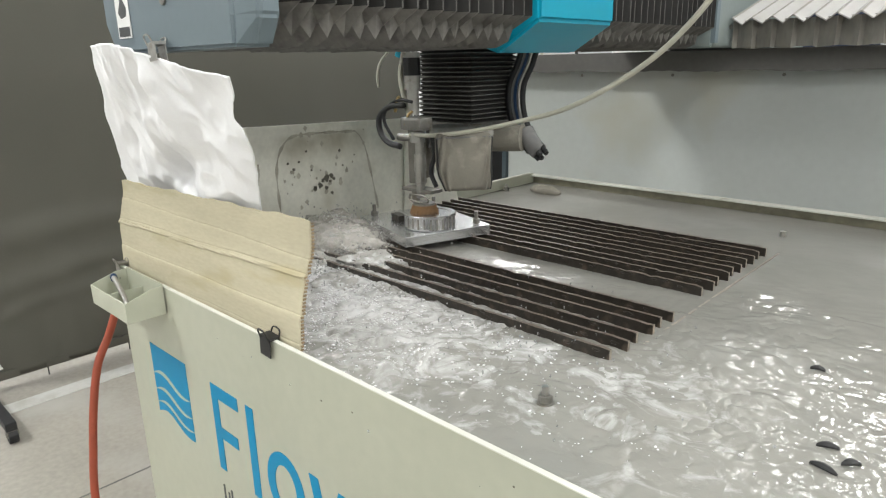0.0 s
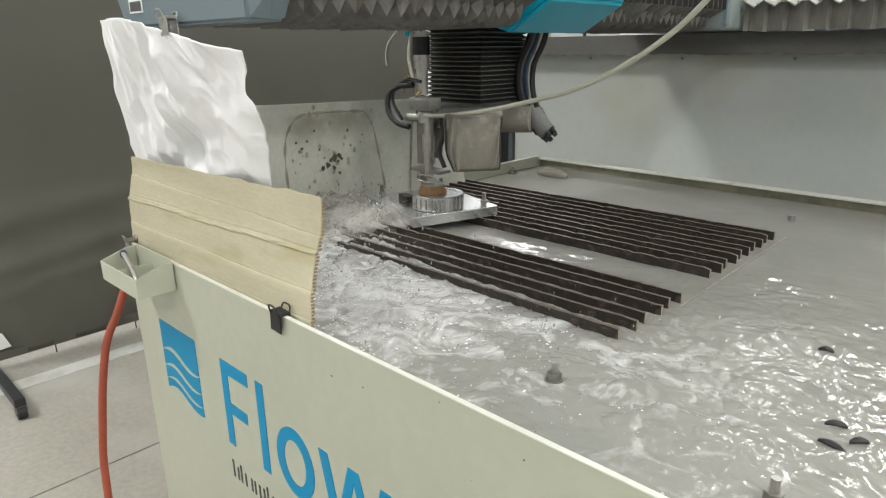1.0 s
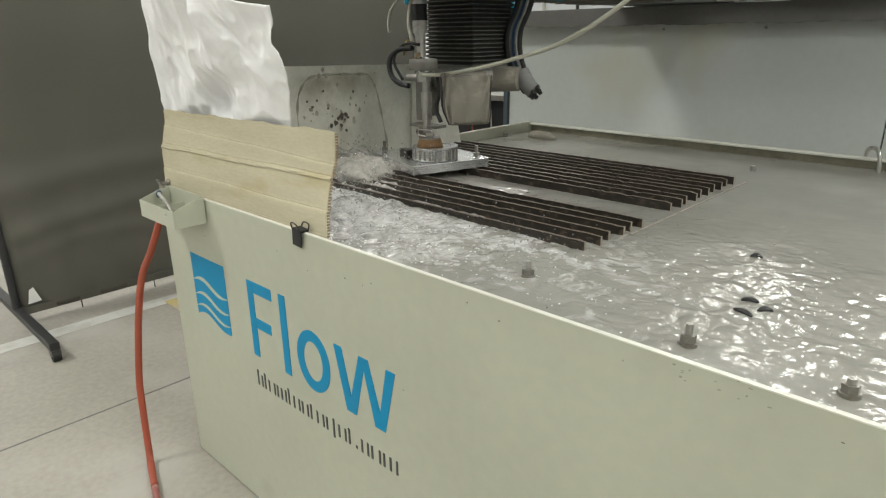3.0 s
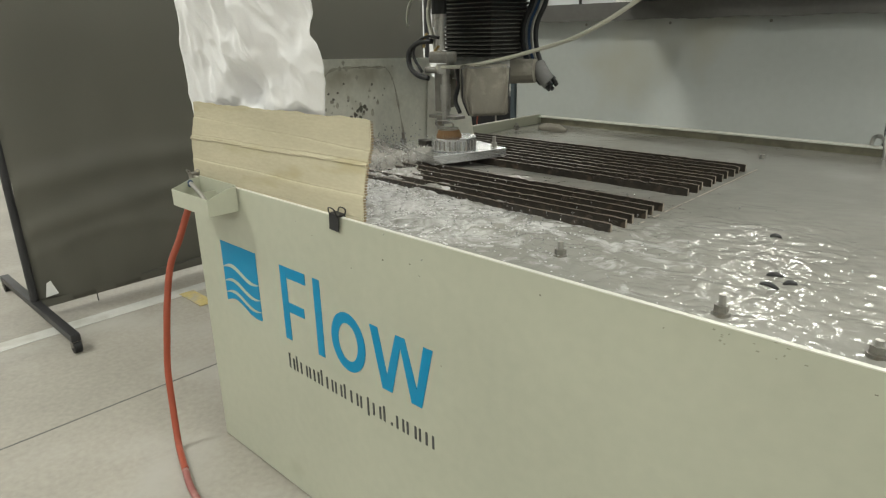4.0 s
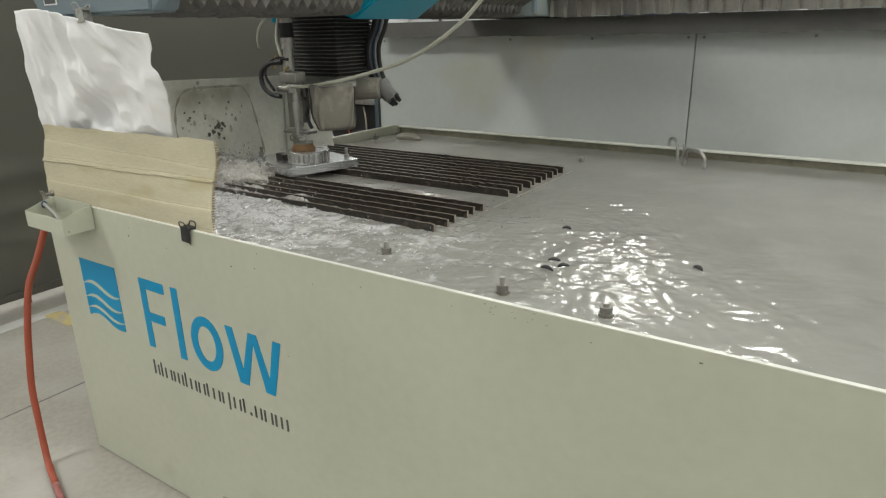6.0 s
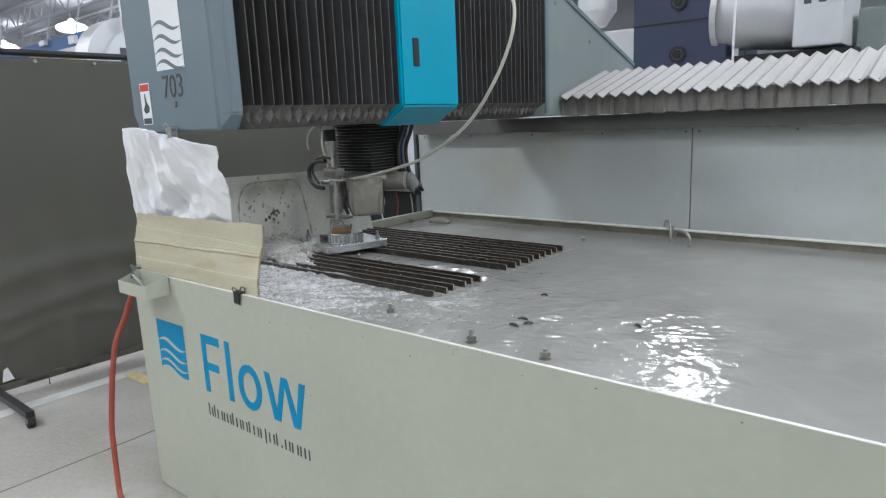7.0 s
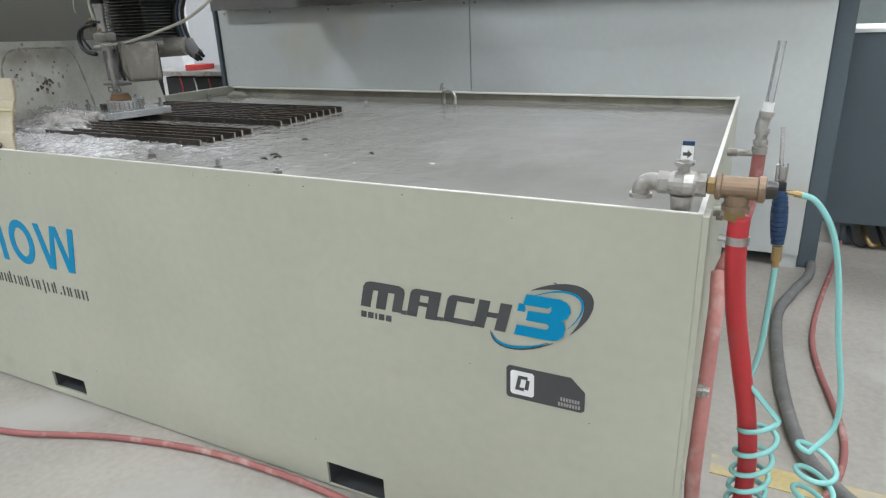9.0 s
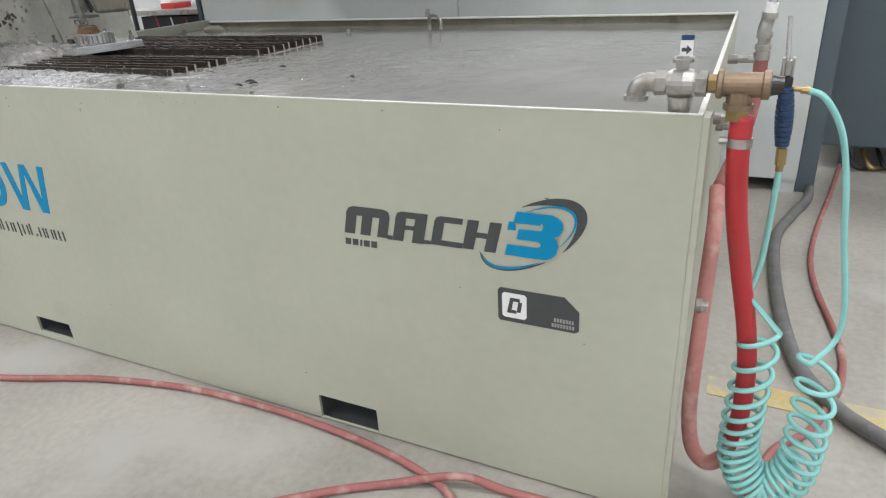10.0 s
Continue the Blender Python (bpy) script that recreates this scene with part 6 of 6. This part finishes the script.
def droplets(seed, x, y, spread, height, n, mat, big=0.0022):
    """Loose drops, thickest low down and near the middle."""
    rng = np.random.default_rng(seed)
    a, d = rng.uniform(0, 6.283, n), np.abs(rng.normal(0, spread, n))
    c = np.stack([d * np.cos(a), d * np.sin(a), height * rng.random(n) ** 2], -1)
    r = rng.uniform(0.0005, big, n)[:, None, None] * np.stack([np.ones(n), np.ones(n), rng.uniform(1, 2.4, n)], -1)[:, None, :]
    vs = (ICO_V[None] * r + c[:, None]).reshape(-1, 3)
    fs = (ICO_F[None] + (np.arange(n) * len(ICO_V))[:, None, None]).reshape(-1, 3)
    me = bpy.data.meshes.new("droplets")
    me.from_pydata(vs.tolist(), [], fs.tolist())
    me.materials.append(mat)
    me.polygons.foreach_set("use_smooth", [True] * len(me.polygons))
    ob = new("droplets", me)
    ob.location = (x, y, WATER_Z)
    return tagged(ob, "flying water drops thrown up by the jet", "drops", "flying drops", "stuff")


def froth(seed, n, x0, y0, sx, sy, big):
    """Bubbles and flecks of froth riding on the churned water."""
    rng = np.random.default_rng(seed)
    x, y = x0 + np.abs(rng.normal(0, sx, n)), np.clip(y0 + rng.normal(0, sy, n), 0.03, 0.86)
    x, y = x + 0.03 * np.sin(37 * y + seed), y + 0.025 * np.sin(29 * x + seed)
    clump = waves(x, y, seed + 7, 0.16) * 60 + rng.normal(0, 0.5, n)
    keep = (clump > 0.1) & (y > 0.02) & ~((y > 0.41) & (x > 0.32))
    x, y = x[keep], y[keep]
    m = len(x)
    c = np.stack([x, y, base_height(x, y) + rng.uniform(-0.001, 0.004, m)], -1)
    r = (0.0005 + big * rng.random(m) ** 3)[:, None, None] * np.stack([rng.uniform(0.8, 2.2, m), rng.uniform(0.8, 2.2, m), rng.uniform(0.4, 0.8, m)], -1)[:, None, :]
    me = bpy.data.meshes.new("froth")
    me.from_pydata((ICO_V[None] * r + c[:, None]).reshape(-1, 3).tolist(), [], (ICO_F[None] + (np.arange(m) * len(ICO_V))[:, None, None]).reshape(-1, 3).tolist())
    me.materials.append(MIST)
    me.polygons.foreach_set("use_smooth", [True] * len(me.polygons))
    return tagged(new("froth", me), "white froth and bubbles riding on the churned water", "froth", "froth patches", "stuff")


MIST = material("white_spray", (0.72, 0.72, 0.73), 0.3, vary=0.1, bump=0)
FROTH = [froth(60, 9000, 0.03, 0.27, 0.40, 0.15, 0.0019), froth(61, 9000, 0.03, 0.20, 0.50, 0.12, 0.0017), froth(62, 4500, 0.05, 0.30, 0.50, 0.15, 0.0015)]
DROPS = [droplets(46, 0.26, 0.66, 0.07, 0.10, 420, MIST, 0.0016), droplets(47, 0.14, 0.58, 0.10, 0.10, 520, MIST, 0.0015), droplets(40, 0.20, 0.56, 0.10, 0.11, 240, SPRAY, 0.0026), droplets(41, 0.14, 0.68, 0.09, 0.11, 200, SPRAY, 0.0026), droplets(42, 0.45, 0.36, 0.20, 0.05, 260, SPRAY), droplets(43, 1.05, 0.34, 0.26, 0.03, 200, SPRAY),
         droplets(44, 0.16, 0.28, 0.14, 0.05, 260, SPRAY, 0.003), droplets(45, 0.30, 0.48, 0.14, 0.06, 260, SPRAY, 0.003)]


def haze_material():
    """Fine spray: mostly see-through, with torn wisps."""
    m = material("spray_haze", (0.56, 0.535, 0.50), 0.9, vary=0.1, scale=12, bump=0, spec=0.0)
    n, l = m.node_tree.nodes, m.node_tree.links
    co, t, r = n.new("ShaderNodeTexCoord"), n.new("ShaderNodeTexNoise"), n.new("ShaderNodeMapRange")
    t.inputs["Scale"].default_value, t.inputs["Detail"].default_value, t.inputs["Roughness"].default_value = 15, 5, 0.55
    mp = n.new("ShaderNodeMapping")
    mp.inputs["Scale"].default_value = (1, 1, 0.35)
    l.new(co.outputs["Object"], mp.inputs["Vector"])
    l.new(mp.outputs["Vector"], t.inputs["Vector"])
    r.inputs["From Min"].default_value, r.inputs["From Max"].default_value, r.inputs["To Max"].default_value = 0.30, 0.74, 0.72
    l.new(t.outputs["Fac"], r.inputs["Value"])
    l.new(r.outputs[0], n["Principled BSDF"].inputs["Alpha"])
    return m


HAZE = haze_material()


def plume(seed, x, y, sx, sy, sz):
    bm = bmesh.new()
    bmesh.ops.create_icosphere(bm, subdivisions=4, radius=1)
    for v in bm.verts:
        p = v.co.normalized()
        k = 1 + 0.35 * noise.noise(p * 1.8 + Vector((seed, 0, 0))) + 0.25 * noise.noise(p * 4 + Vector((0, seed, 0)))
        v.co = Vector((p.x * sx * k, p.y * sy * k, max(-0.01, p.z * sz * k)))
    ob = part("spray_plume", bm, HAZE, smooth=True)
    ob.location = (x, y, WATER_Z + 0.004)
    ob.visible_shadow = False
    return tagged(ob, "wispy grey plume of spray rising beside the jet", "spray", "spray plumes", "stuff")


PLUMES = [plume(3, 0.15, 0.57, 0.17, 0.12, 0.078), plume(8, 0.24, 0.55, 0.13, 0.09, 0.062), plume(5, 0.14, 0.40, 0.12, 0.11, 0.045), plume(13, 0.09, 0.62, 0.10, 0.12, 0.088), plume(21, 0.17, 0.59, 0.12, 0.09, 0.062), plume(27, 0.25, 0.68, 0.12, 0.05, 0.065), plume(33, 0.12, 0.54, 0.08, 0.10, 0.060)]


def motions():
    """The water runs and leaps beside the jet; all else stands still."""
    for k, ob in enumerate(SHEETS):
        f, p = 0.62 + 0.13 * k, 2.1 * k
        rows = []
        for i in range(51):
            t = 0.2 * i
            rows.append((t, pose(0.030 * math.sin(6.283 * f * t + p), 0.022 * math.cos(6.283 * f * 1.13 * t + p), 0.0016 * math.sin(6.283 * 0.9 * t + p))))
        walk(ob, rows)
    for k, ob in enumerate(FROTH):
        f, p = 0.55 + 0.16 * k, 1.3 * k
        walk(ob, [(0.2 * i, pose(0.028 * math.sin(6.283 * f * 0.2 * i + p), 0.018 * math.cos(6.283 * f * 0.24 * i + p), 0.002 * math.sin(6.283 * 0.26 * i + p))) for i in range(51)])
    for k, ob in enumerate(SPLASHES):
        x, y, z = ob.location
        f, p = 0.9 + 0.17 * (k % 5), 1.7 * k
        rows = []
        for i in range(67):
            t = min(10.0, 0.15 * i)
            rows.append((t, pose(x + 0.018 * math.sin(6.283 * 0.7 * f * t + p), y + 0.016 * math.cos(6.283 * 0.6 * f * t + p), z - 0.006 + 0.011 * math.sin(6.283 * f * t + 2 * p),
                                 0, 0, 40 * math.sin(6.283 * 0.31 * f * t + p))))
        walk(ob, rows)
    for k, ob in enumerate(PLUMES):
        x, y, z = ob.location
        rows = [(0.2 * i, pose(x + 0.012 * math.sin(2.3 * 0.2 * i + k), y + 0.012 * math.cos(1.9 * 0.2 * i + k), z + 0.010 * math.sin(4.1 * 0.2 * i + 2 * k) - 0.008, 0, 0, 50 * math.sin(0.9 * 0.2 * i + k))) for i in range(51)]
        walk(ob, rows)
    for k, ob in enumerate(DROPS):
        x, y, z = ob.location
        f, p = 1.3 + 0.2 * k, 0.9 * k
        rows = []
        for i in range(101):
            t = 0.1 * i
            up = abs(math.sin(3.1416 * f * t + p))
            rows.append((t, pose(x + 0.02 * math.sin(6.283 * 0.5 * t + p), y + 0.02 * math.cos(6.283 * 0.4 * t + p), z - 0.02 + 0.035 * up, 0, 0, 60 * math.sin(1.9 * t + p))))
        walk(ob, rows)


motions()
